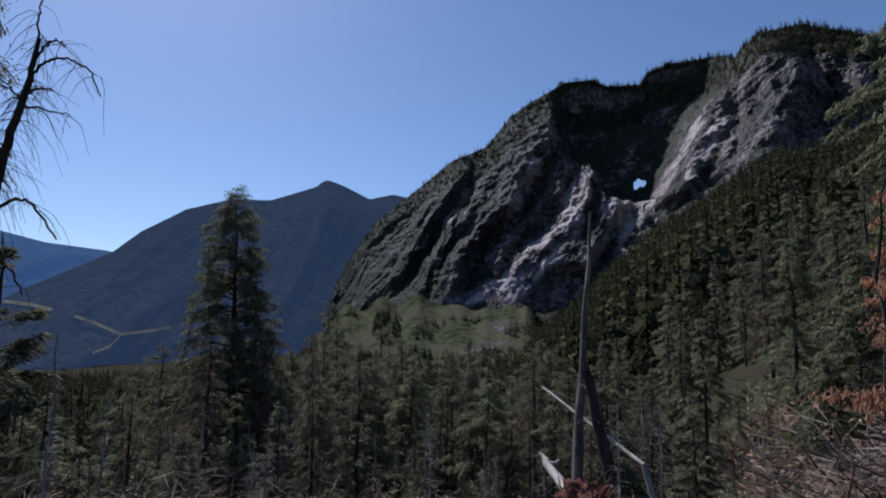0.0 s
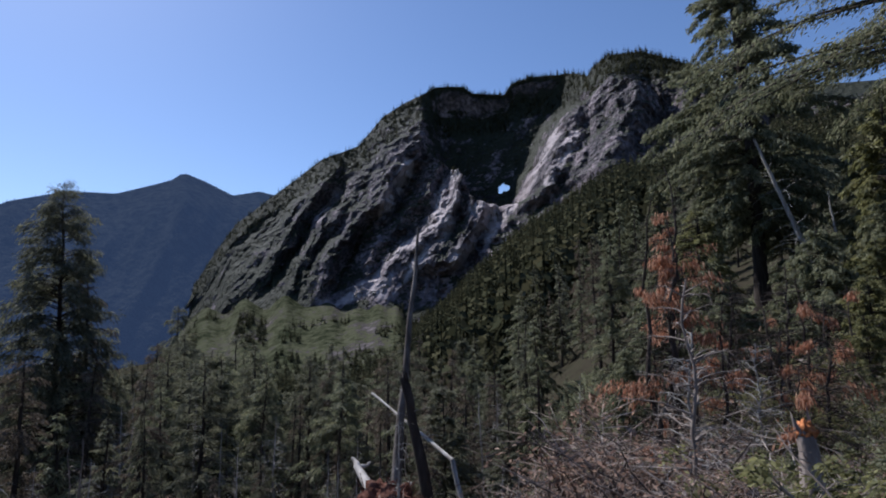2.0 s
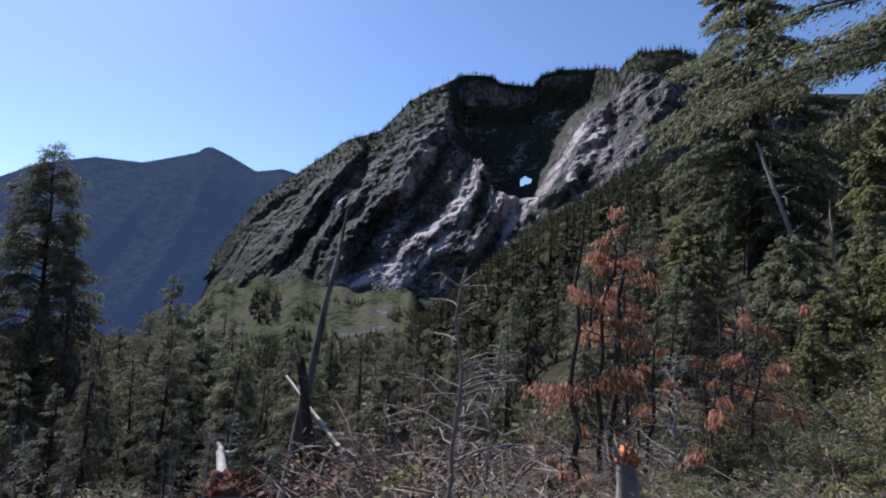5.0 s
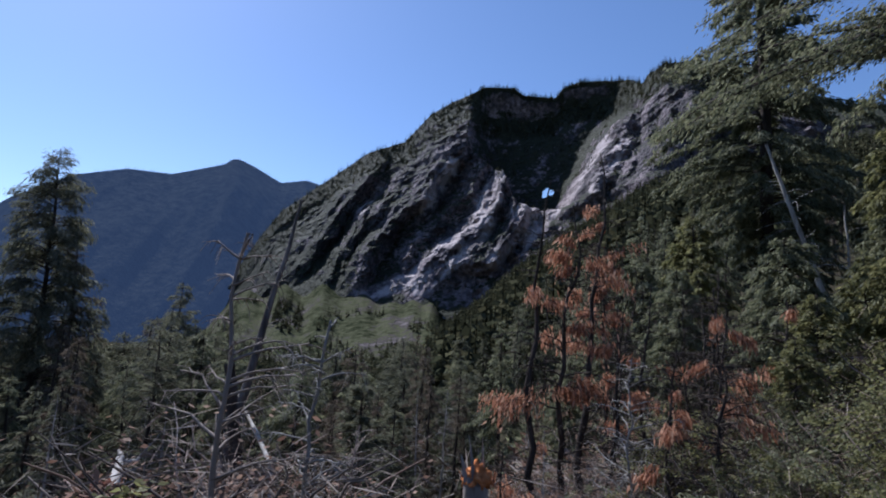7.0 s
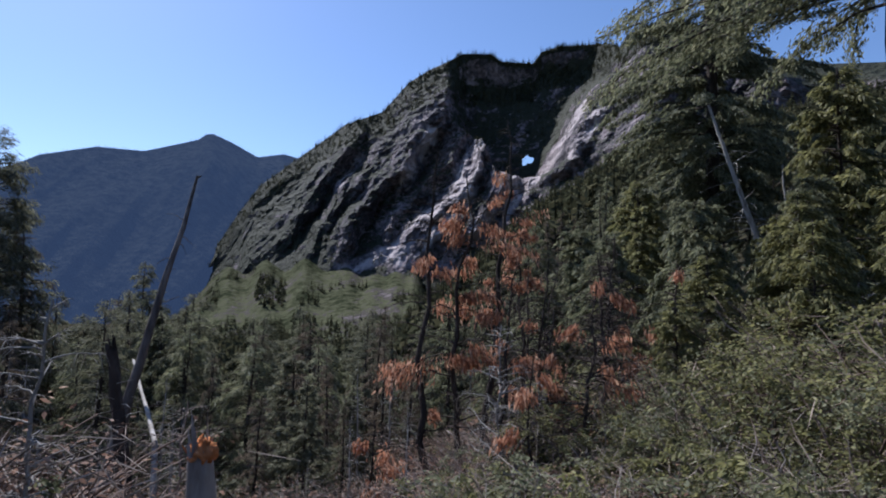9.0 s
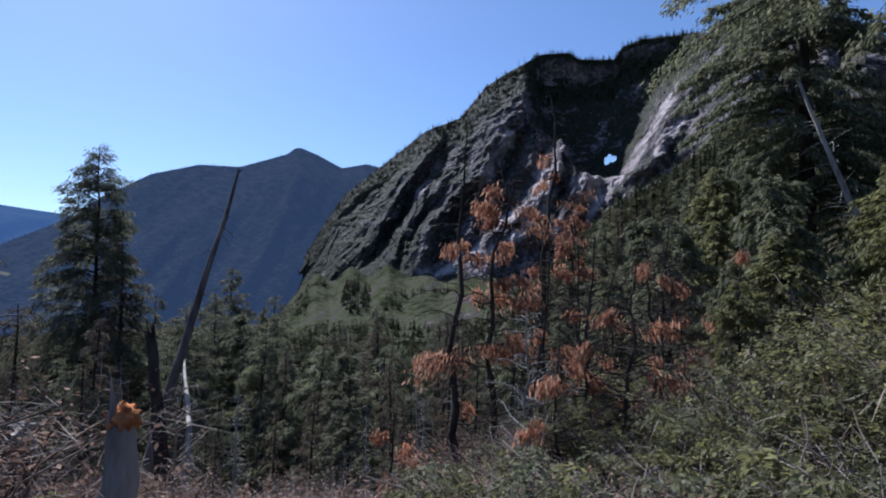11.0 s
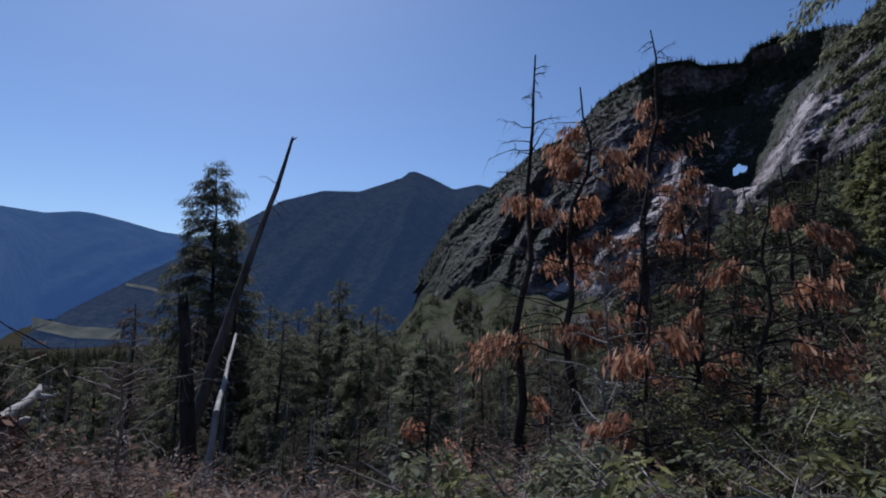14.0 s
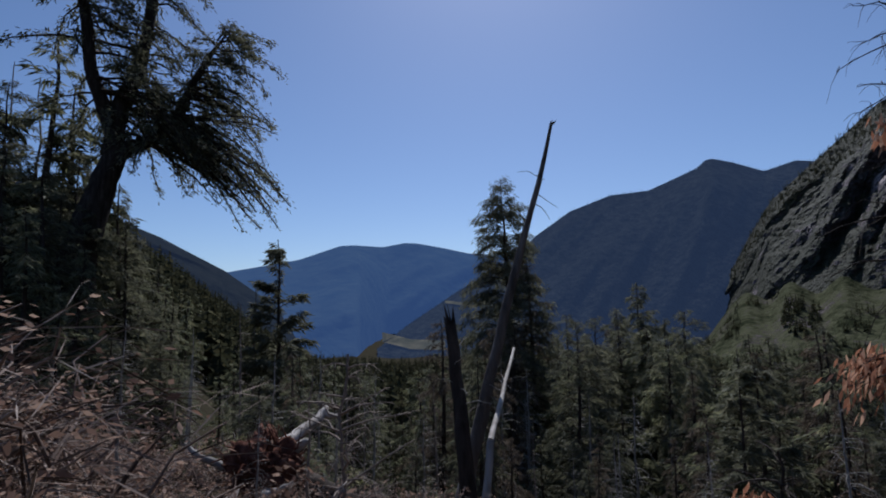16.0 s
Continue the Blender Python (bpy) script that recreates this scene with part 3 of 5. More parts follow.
def dead_parts(h, width, seed, branches, bark, twigs=5, droop=0.7, bare=0.1, thick=0.011, lean=0.0, up=0.2, curl=0.3, singly=False, joints=6):
    """A bare tree: trunk, drooping limbs and fine twigs."""
    rng = np.random.default_rng(seed)
    line = trunk_line(h, 14, lean, rng, 0.045 if singly else 0.02)
    trunk = Geo()
    trunk.tubes(line[None], (thick * h * (1 - np.linspace(0, 0.95, 14)) + 0.008)[None], 8)
    z = h * (bare + (0.98 - bare) * rng.random(branches))
    rel = z / h
    az = rng.random(branches) * 2 * math.pi
    length = width * (1.08 - rel) ** 0.6 * rng.uniform(0.3, 1.15, branches)
    p = arcs(on_line(line, z), az, length, up + 0.3 * rng.random(branches), droop * rng.uniform(0.2, 1.3, branches), joints, rng, 0.07)
    limbs = Geo()
    limbs.tubes(p, np.linspace(1, 0.3, joints)[None] * (0.006 + 0.009 * length[:, None]), 3)
    idx = np.repeat(np.arange(branches), twigs)
    c, d = along(p, idx, rng.uniform(0.25, 1, len(idx)))
    a2 = np.arctan2(d[:, 1], d[:, 0]) + rng.normal(0, 0.9, len(idx))
    l2 = length[idx] * rng.uniform(0.12, 0.42, len(idx))
    q = arcs(c, a2, l2, rng.uniform(-0.2, 0.6, len(idx)), rng.uniform(0, 1.6, len(idx)) * (0.5 + curl), 3 if not singly else 4, rng, 0.1)
    tw = Geo()
    tw.tubes(q, np.linspace(1, 0.35, q.shape[1])[None] * (0.003 + 0.006 * l2[:, None]), 3)
    if singly:
        each = []
        for i in range(branches):
            g = Geo()
            g.tubes(p[i:i + 1], np.linspace(1, 0.3, 6)[None] * (0.006 + 0.009 * length[i]), 5)
            each.append(g.mesh("limb", bark))
        return trunk.mesh("trunk", bark), each, tw.mesh("twigwork", bark), p, length
    return trunk.mesh("trunk", bark), limbs.mesh("branchwork", bark), tw.mesh("twigwork", bark), p, length


def orange_parts(h, width, seed, branches, clumps, lean=0.0, low=0.2, top=0.95):
    """A dying cedar: dark trunk, bare curved limbs and hanging orange sprays on some of them."""
    trunk, limbs, twigs, p, length = dead_parts(h, width, seed, branches, M_BARK, 7, 0.5, 0.12, 0.011, lean, 0.25, 0.5, True)
    rng = np.random.default_rng(seed + 7)
    base = p[:, 0, 2] / h
    ok = np.where((base > low) & (base < top) & (length > 0.25 * width))[0]
    pick = rng.choice(ok, min(clumps, len(ok)), replace=False)
    fr = Geo()
    for i in pick:
        n = int(80 + 90 * rng.random())
        c, d = along(p, np.full(n, i), rng.uniform(0.35, 1, n))
        c = c + rng.normal(0, 0.05, (n, 3)) * (0.6 + length[i])
        dd = np.column_stack([d[:, 0] * 0.5 + rng.normal(0, 0.45, n), d[:, 1] * 0.5 + rng.normal(0, 0.45, n), -rng.uniform(0.5, 1.8, n)])
        ln = rng.uniform(0.06, 0.15, n)
        fr.leaves(c, dd, ln, ln * 0.28, rng, 0.3, 0.3)
    return trunk, limbs, twigs, fr.mesh("dead_foliage", M_ORANGE)


def shrub_parts(h, width, seed, stems, leaves, leaf, leaf_mat, twig_mat, twigs=10, droop=0.5, tuft=1.0, narrow=0.45):
    """A bush: stems from the ground, twigs, and leaves gathered towards the ends."""
    rng = np.random.default_rng(seed)
    az = rng.random(stems) * 2 * math.pi
    base = np.column_stack([rng.normal(0, 0.08 * width, (stems, 2)), np.full(stems, -0.15)])
    length = width * rng.uniform(0.35, 1.0, stems)
    k = 6
    s = np.linspace(0, 1, k)[None]
    hh = h * rng.uniform(0.55, 1.05, stems)
    p = np.zeros((stems, k, 3))
    sway = np.cumsum(rng.normal(0, 0.05, (stems, k, 2)), 1) * h
    p[:, :, :2] = base[:, None, :2] + np.stack([np.cos(az), np.sin(az)], -1)[:, None] * (length[:, None] * s ** 1.3)[:, :, None] + sway
    p[:, :, 2] = base[:, None, 2] + hh[:, None] * (1.25 * s - (0.25 + 0.3 * droop) * s ** 2)
    st = Geo()
    st.tubes(p, np.linspace(1, 0.25, k)[None] * (0.008 + 0.008 * rng.random((stems, 1))) * max(1, h * 0.7), 4)
    idx = np.repeat(np.arange(stems), twigs)
    c, d = along(p, idx, rng.uniform(0.2, 1, len(idx)))
    a2 = rng.random(len(idx)) * 2 * math.pi
    l2 = h * rng.uniform(0.12, 0.42, len(idx))
    q = arcs(c, a2, l2, rng.uniform(0.0, 0.9, len(idx)), rng.uniform(0.1, 0.9, len(idx)), 3, rng, 0.08)
    for a, b in ((0, 1), (1, 2)):
        seg = q[:, b] - q[:, a]
        st.leaves(q[:, a], seg, np.linalg.norm(seg, axis=1) * 1.1, 0.005 + 0.005 * l2, rng, 0.0, 0.2)
    lv = Geo()
    j = rng.choice(rng.permutation(len(idx))[:max(8, int(0.4 * len(idx)))], leaves)
    c, d = along(q, j, rng.uniform(0.15, 1, leaves) ** 0.7)
    turn = rng.normal(0, 1.0, leaves)
    dd = np.column_stack([d[:, 0] * np.cos(turn) - d[:, 1] * np.sin(turn), d[:, 0] * np.sin(turn) + d[:, 1] * np.cos(turn), d[:, 2] * 0.6 - rng.uniform(-0.2, 0.5, leaves)])
    ln = leaf * rng.uniform(0.6, 1.35, leaves)
    lv.leaves(c + rng.normal(0, 0.03 * tuft, (leaves, 3)), dd, ln, ln * narrow, rng, 0.2, 0.6)
    return st.mesh("stemwork", twig_mat), lv.mesh("foliage", leaf_mat)


def stand(ob, x, y, turn=0.0, size=1.0, sink=0.15, lean=0.0, lean_to=0.0, tall=1.0):
    m = put(x, y, gz(x, y) - sink * size, turn, size, lean, lean_to, tall)
    return m


placed = random.Random(5)


def plant(models, x, y, height=None, size=None, lean=0.0, lean_to=0.0, turn=None, model=None, tall=1.0, sink=0.15):
    """Stand a copy of one of the models (model, own height) on the ground."""
    ob, own = models[model if model is not None else placed.randrange(len(models))]
    s = (size if size else (height / (own * tall) if height else 1.0)) / ob.scale[0]
    return copy_thing(ob, stand(ob, x, y, placed.uniform(0, 6.283) if turn is None else turn, s, sink, lean, lean_to, tall))


# the tall spruce that stands out of the valley
spruce = make_tree("spruce", "tall dark green spruce with a thinning pointed crown", "conifer",
                   conifer_parts(21.5, 4.9, 11, 400, 190, 0.32, M_NEEDLE, bare=0.05, droop=0.55, power=0.66, gap=0.22, thick=0.011, ragged=0.45), "valley conifers")
sx, sy = -16.0, 41.7
spruce.matrix_basis = put(sx, sy, gz(sx, sy) - 0.3, 0.5, (10.6 - gz(sx, sy)) / 21.5)

# conifer models, each first planted as a named tree of the valley
CONIFERS, BROWN, GREY, SLOPE_TREES, SLOPE_BROWN = [], [], [], [], []


def first(models, ob, own, x, y, height, turn=0.0, lean=0.0, lean_to=0.0):
    ob.matrix_basis = stand(ob, x, y, turn, height / own, 0.15, lean, lean_to)
    models.append((ob, own))


def top(x, y, z):
    return z - gz(x, y)


first(CONIFERS, make_tree("conifer", "slim dark green conifer on the valley slope", "conifer",
                          conifer_parts(14, 2.8, 21, 150, 76, 0.34, M_NEEDLE, power=0.68, droop=0.6, ragged=0.5, joints=4), "valley conifers"), 14, -12.7, 62.4, top(-12.7, 62.4, 2.6))
first(CONIFERS, make_tree("conifer", "dense dark green conifer on the valley slope", "conifer",
                          conifer_parts(14, 3.1, 22, 150, 76, 0.34, M_NEEDLE, power=0.65, droop=0.4, gap=0.4, ragged=0.5), "valley conifers"), 14, -9.2, 43.5, top(-9.2, 43.5, -0.8))
first(CONIFERS, make_tree("conifer", "narrow sparse green conifer on the valley slope", "conifer",
                          conifer_parts(14, 2.3, 23, 130, 66, 0.32, M_NEEDLE, power=0.7, droop=0.7, gap=0.5, ragged=0.65), "valley conifers"), 14, -2.6, 39.3, top(-2.6, 39.3, -0.9))
first(CONIFERS, make_tree("conifer", "bushy green conifer with low limbs on the slope", "conifer",
                          conifer_parts(12, 3.0, 24, 140, 80, 0.34, M_LEAFDARK, power=0.75, droop=0.5, bare=0.05, gap=0.35, ragged=0.5), "valley conifers"), 12, 17.0, 27.0, 8.0)
first(BROWN, make_tree("dying_conifer", "brown dying conifer with thin needles", "conifer",
                       conifer_parts(13, 2.2, 31, 130, 44, 0.28, M_BROWNNEEDLE, power=0.7, droop=0.7, ragged=0.6, gap=0.5), "dying conifers"), 13, -14.6, 43.2, top(-14.6, 43.2, 4.4))
first(BROWN, make_tree("dying_conifer", "sparse brown conifer with drooping limbs", "conifer",
                       conifer_parts(13, 1.9, 32, 130, 30, 0.27, M_BROWNNEEDLE, power=0.8, droop=0.9, ragged=0.7, gap=0.5), "dying conifers"), 13, 4.6, 36.3, top(4.6, 36.3, -3.7))


def grey_tree(h, w, seed, n, bark, name, label):
    a = dead_parts(h, w, seed, n, bark, 4, 0.9, 0.08, 0.010, joints=4)
    return make_tree(name, label, "dead tree", a[:3], "dead trees", ("trunk", "branchwork", "twigwork"))


first(GREY, grey_tree(9, 1.5, 41, 95, M_DEADWOOD, "dead_conifer", "bare grey dead conifer with drooping limbs"), 9, -4.7, 31.5, top(-4.7, 31.5, -3.2))
first(GREY, grey_tree(9, 1.3, 42, 80, M_DEADWOOD, "dead_conifer", "bare silvery dead conifer with thin twigs"), 9, -6.6, 27.0, top(-6.6, 27.0, -2.2))
first(GREY, grey_tree(9, 1.1, 43, 70, M_TWIG, "dead_conifer", "thin brown leafless dead conifer"), 9, -9.8, 15.3, top(-9.8, 15.3, 0.2))

for x, y, z in [(-18.3, 57.5, -0.6), (-10.4, 51.0, -1.0), (-8.4, 47, -0.2), (-2.5, 43.0, -1.7), (-1.8, 36.5, -1.6), (2.0, 38.5, -2.9),
                (-6.0, 55, -0.5), (1, 52, -2.5), (6.5, 47, -3.2), (9.5, 41, -3.4), (10, 52, -2.4), (13, 36, -3), (-21, 50, -3), (-25, 44, -4),
                (-13, 36, -4.5), (3.5, 30, -5.2), (8, 31, -4.8), (-1, 27, -5.5), (14, 44, -2), (-30, 40, -5), (-28, 52, -4), (-7.5, 36, -2.8), (0.8, 44, -2.0), (-4.5, 50, -1.6), (6.0, 38, -3.4), (-20, 36, -4.2), (-24, 33, -4.5), (4.2, 55, -1.8), (-13.5, 52, -2.4), (11.8, 46, -2.6)]:
    plant(CONIFERS, x, y, top(x, y, z), tall=placed.uniform(0.8, 1.05))
for x, y, z in [(-5.5, 24.4, -0.9), (6.8, 27, -3.0), (0.5, 33, -3.4), (11, 30, -2.5), (-16, 33, -5.0), (7.5, 22, -3.6), (2.2, 24, -4.6)]:
    plant(BROWN, x, y, top(x, y, z), tall=placed.uniform(0.85, 1.1))
for x, y, z in [(-7.2, 23, -3.4), (-3.2, 29, -4.2), (-8.6, 33, -3.6), (5.2, 25.5, -4.2), (9.4, 24.5, -2.5), (-11.5, 20, -1.8), (-8.2, 12.6, -0.6),
                (-5.9, 20.5, -3.6), (12.4, 22, -1.8), (-1.4, 21, -4.4), (-13, 24, -3.6)]:
    plant(GREY, x, y, top(x, y, z))

# young spruce and a thin dead pole beside it, at the valley's left
first(CONIFERS, make_tree("young_conifer", "young open-limbed green conifer against the sky", "conifer",
                          conifer_parts(10, 1.9, 25, 120, 110, 0.34, M_NEEDLE, power=0.75, droop=0.2, gap=0.2, ragged=0.3), "valley conifers"), 10, -16.9, 21.4, top(-16.9, 21.4, 3.9))
plant(GREY, -17.8, 20.6, top(-17.8, 20.6, 1.4), model=2)

# lighter trees for the slopes farther off
for k, (w, mat, label) in enumerate([(2.2, M_NEEDLE, "dark green conifer in the slope forest"), (2.8, M_NEEDLE, "broad dark conifer in the slope forest"),
                                     (1.8, M_WOODS, "slim dark conifer in the slope forest"), (2.4, M_LEAFDARK, "green conifer in the slope forest")]):
    first(SLOPE_TREES, make_tree("conifer", label, "conifer", conifer_parts(13, w, 230 + k, 84, 36, 0.46, mat, power=0.85, droop=0.55, ragged=0.55, gap=0.4, joints=3, slim=(0.12, 0.24)),
                                 "slope conifers"), 13, *[(34.0, 44.0), (41.0, 50.0), (47.0, 56.0), (39.0, 62.0)][k], 12 + k)
first(SLOPE_BROWN, make_tree("dying_conifer", "grey-brown conifer in the slope forest", "conifer",
                             conifer_parts(13, 1.9, 240, 80, 24, 0.40, M_BROWNNEEDLE, power=0.85, droop=0.7, ragged=0.6, gap=0.4, joints=3), "slope conifers"), 13, 30.0, 52.0, 11)

# the forest on both slopes near enough to tell trees apart
forest = random.Random(17)
count = 0
while count < 105:
    az, r = forest.uniform(13, 60), 26 + 110 * forest.random() ** 0.8
    x, y = CX + r * math.sin(math.radians(az)), CY + r * math.cos(math.radians(az))
    limit = np.interp(az, [13, 16, 22, 30, 40, 60], [-2.5, 0.0, 7.5, 11, 13, 16])
    hmax = (r * math.tan(math.radians(limit)) - gz(x, y))
    h = min(forest.uniform(8, 17), hmax)
    count += 1
    if h < 4:
        continue
    plant(SLOPE_TREES if forest.random() < 0.9 else SLOPE_BROWN, x, y, h)
count = 0
while count < 60:
    az, r = forest.uniform(-95, -56), 38 + 120 * forest.random()
    x, y = CX + r * math.sin(math.radians(az)), CY + r * math.cos(math.radians(az))
    limit = np.interp(az, [-95, -75, -70, -66, -60, -56], [20, 12.5, 11.5, 7.5, 1.5, -2.5])
    h = min(forest.uniform(9, 18), r * math.tan(math.radians(limit)) - gz(x, y))
    count += 1
    if h > 3.5:
        plant(SLOPE_TREES, x, y, h)
count = 0
while count < 75:
    az, r = forest.uniform(-56, 14), 46 + 80 * forest.random()
    x, y = CX + r * math.sin(math.radians(az)), CY + r * math.cos(math.radians(az))
    h = min(forest.uniform(8, 16), r * math.tan(math.radians(-6.0 + 3.6 * forest.random())) - gz(x, y))
    count += 1
    if h > 3.5:
        plant(SLOPE_TREES if forest.random() < 0.62 else SLOPE_BROWN, x, y, h, tall=forest.uniform(0.65, 0.95))

count = 0
while count < 22:
    az, r = forest.uniform(-32, 14), forest.uniform(30, 64)
    x, y = CX + r * math.sin(math.radians(az)), CY + r * math.cos(math.radians(az))
    h = r * math.tan(math.radians(forest.uniform(-4.5, -1.0))) - gz(x, y)
    count += 1
    plant(CONIFERS if forest.random() < 0.7 else BROWN, x, y, h, tall=forest.uniform(0.8, 1.0))

# trees crowding the steep slope below the trail
count = 0
while count < 190:
    az, r = forest.uniform(-54, 22), 12 + 48 * forest.random() ** 0.8
    x, y = CX + r * math.sin(math.radians(az)), CY + r * math.cos(math.radians(az))
    h = min(forest.uniform(4.5, 15), r * math.tan(math.radians(forest.uniform(-15, -4.0))) - gz(x, y))
    count += 1
    if h > 1.5 and math.hypot(x - 3.0, y - 11.5) > 2.4:
        k = forest.random()
        near = CONIFERS if r < 24 else SLOPE_TREES
        plant(near if k < 0.6 else ((BROWN if r < 24 else SLOPE_BROWN) if k < 0.8 else GREY), x, y, h, tall=forest.uniform(0.75, 1.05))


# far woods: one mesh
def template(seed, n, w, h=1.0):
    g = Geo()
    rng = np.random.default_rng(seed)
    z = h * (0.08 + 0.9 * (np.arange(n) + rng.random(n)) / n)
    az = np.arange(n) * 2.4 + rng.random(n)
    ln = w * (1.02 - z / h) ** 0.8 * rng.uniform(0.7, 1.2, n) + 0.012
    c = np.column_stack([np.zeros(n), np.zeros(n), z])
    d = np.column_stack([np.cos(az), np.sin(az), np.full(n, -0.25)])
    g.leaves(c, d, ln, ln * 0.9 + 0.03, rng, 0.45, 0.7)
    g.tubes(np.array([[[0, 0, 0], [0, 0, 0.5], [0, 0, 1.0]]]), np.array([[0.016, 0.011, 0.004]]), 3)
    return g.data()


def woods(name, pts, heights, forms, label, mat, seed):
    rng = np.random.default_rng(seed)
    pts, heights = np.asarray(pts), np.asarray(heights)
    which = rng.integers(0, len(forms), len(pts))
    V, F, base = [], [], 0
    for k, (v, f) in enumerate(forms):
        sel = which == k
        p, hh, a = pts[sel], heights[sel], rng.random(sel.sum()) * 6.283
        wide = rng.uniform(0.8, 1.25, sel.sum())
        x = v[None, :, 0] * np.cos(a)[:, None] - v[None, :, 1] * np.sin(a)[:, None]
        y = v[None, :, 0] * np.sin(a)[:, None] + v[None, :, 1] * np.cos(a)[:, None]
        q = np.stack([x * (hh * wide)[:, None], y * (hh * wide)[:, None], np.repeat(v[None, :, 2], len(p), 0) * hh[:, None]], -1) + p[:, None]
        V.append(q.reshape(-1, 3))
        F.append((f[None] + (np.arange(len(p)) * len(v))[:, None, None]).reshape(-1, 4) + base)
        base += q.shape[0] * q.shape[1]
    ob = new(name, quads(name, np.concatenate(V), np.concatenate(F), [mat]))
    return tagged(ob, label, "woods", kind="stuff")


wr = np.random.default_rng(3)
FORMS = [template(s, 20, w) for s, w in ((1, 0.19), (2, 0.24), (3, 0.16), (4, 0.27))]
LOW = [template(s, 11, w) for s, w in ((5, 0.24), (6, 0.30), (7, 0.2))]
n = 11100
az = np.concatenate([wr.uniform(8, 56, 4600), wr.uniform(-56, 16, 3700), wr.uniform(-96, -50, 1800), wr.uniform(-72, -34, 1000)])
r = np.concatenate([95 + 680 * wr.random(4600) ** 0.85, 95 + 1030 * wr.random(3700) ** 0.7, 80 + 520 * wr.random(1800) ** 0.8, 220 + 900 * wr.random(1000)])
x, y = CX + r * np.sin(np.radians(az)), CY + r * np.cos(np.radians(az))
z = ground_z(x, y)
lim = np.interp(az, [-100, -75, -70, -66, -60, -54, -45, -12, 6, 9, 12, 16, 20, 23, 30, 37, 62],
                [22, 12.5, 11.5, 7.6, 1.5, -3.6, -3.6, -3.0, -2.8, -1.6, 1.2, 5.0, 8.6, 10.6, 14.3, 15.8, 18])
hts = np.minimum(np.where(az > 8, wr.uniform(15, 30, n), wr.uniform(11, 24, n)), r * np.tan(np.radians(lim + wr.normal(0, 0.35, n) + 1.3 * bumps(x, y, 38) - 0.2)) - z)
ok = hts > 5
woods("woods", np.column_stack([x, y, z - 0.5])[ok], hts[ok], FORMS, "dense dark conifer forest covering the slopes", M_WOODS, 4)


def on_surface(P, rows, cols, count, seed, weight=None):
    rng = np.random.default_rng(seed)
    i, j = rng.integers(rows[0], rows[1], count), rng.integers(cols[0], cols[1], count)
    return P[i, j], i, j


pts, i, j = on_surface(MP, (150, 192), (4, 680), 5400, 8)
ht = np.where(i > 180, wr.uniform(10, 22, len(i)), wr.uniform(8, 18, len(i)))
pts2, i2, j2 = on_surface(MP, (6, 168), (2, 640), 9600, 9)
up = np.array([noise.noise((q[0] / 70, q[1] / 70, q[2] / 55)) + 0.6 * noise.noise((q[0] / 22, q[1] / 22, q[2] / 18)) for q in pts2])
up = up + np.clip(MOFF[i2, j2] / 260, -0.35, 0.30) - 0.25 * smooth(275, 340, j2) * smooth(640, 560, j2)
keep = up > np.where(j2 < 60, -0.4, np.where(j2 < 190, -0.06, 0.10))
pts = np.concatenate([pts, pts2[keep]])
ht = np.concatenate([ht, wr.uniform(5, 13, keep.sum())])
far_off = np.hypot(pts[:, 0], pts[:, 1])
pa, pe = np.degrees(np.arctan2(pts[:, 0], pts[:, 1])), np.degrees(np.arctan2(pts[:, 2], far_off))
clear = np.hypot(pa - 19.8, pe - 12.6) > 1.5
woods("woods", pts[clear] - np.array([0, 0, 1.0]), ht[clear], LOW, "small dark trees on cliff ledges and skyline", M_WOODS, 6)
pts, i, j = on_surface(TP, (1, 57), (0, 180), 2600, 12)
clump = np.array([noise.noise((q[0] / 90, q[1] / 90, 7)) for q in pts])
pz = np.degrees(np.arctan2(pts[:, 0], pts[:, 1]))
knot = np.hypot(pz + 6, (i - 30) / 9) < 1.5
keep = knot | (clump > 0.32) | ((i < 12) & (clump > -0.1)) | (j < 36) | ((j < 50) & (clump > 0.0))
woods("woods", pts[keep] - np.array([0, 0, 1.0]), np.where(knot[keep], wr.uniform(16, 30, keep.sum()), wr.uniform(6, 20, keep.sum())), FORMS, "clumps of dark trees on the scree", M_WOODS, 7)
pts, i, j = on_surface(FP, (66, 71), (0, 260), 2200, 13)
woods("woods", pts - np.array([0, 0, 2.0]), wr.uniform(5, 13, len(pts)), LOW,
      "conifer forest on the far ridge, haze as emission", M_FAR, 8)


# ---- foreground: fallen and leaning dead wood ----
def bent(a, b, k, rng, amount):
    a, b = np.array(a, float), np.array(b, float)
    s = np.linspace(0, 1, k)[:, None]
    p = a + (b - a) * s
    w = rng.normal(0, amount, (k, 3))
    w[0] = w[-1] = 0
    return p + w


def pole(rng, a, b, r0, r1, k=10, amount=0.02, sides=9):
    """A knotty pole with a splintered upper end."""
    g = Geo()
    p = bent(a, b, k, rng, amount)
    v = g.tubes(p[None], np.linspace(r0, r1, k)[None] * rng.uniform(0.9, 1.1, (1, k)), sides)
    tip = v[0, -1]
    d = unit(p[-1] - p[-2])
    m = len(tip)
    spikes = tip + d * rng.uniform(0.3, 2.2, (m, 1)) * r1 * 2
    q = []
    for i in range(m):
        q.append([tip[i], tip[(i + 1) % m], (tip[(i + 1) % m] + p[-1]) / 2 + d * r1, spikes[i]])
    g.add(np.array(q), np.arange(m * 4))
    low = v[0, 0]
    c = p[0]
    g.add(np.concatenate([np.stack([low[i], c, low[(i + 1) % m], (low[i] + low[(i + 1) % m]) / 2]) for i in range(m)]), np.arange(m * 4))
    return g, p


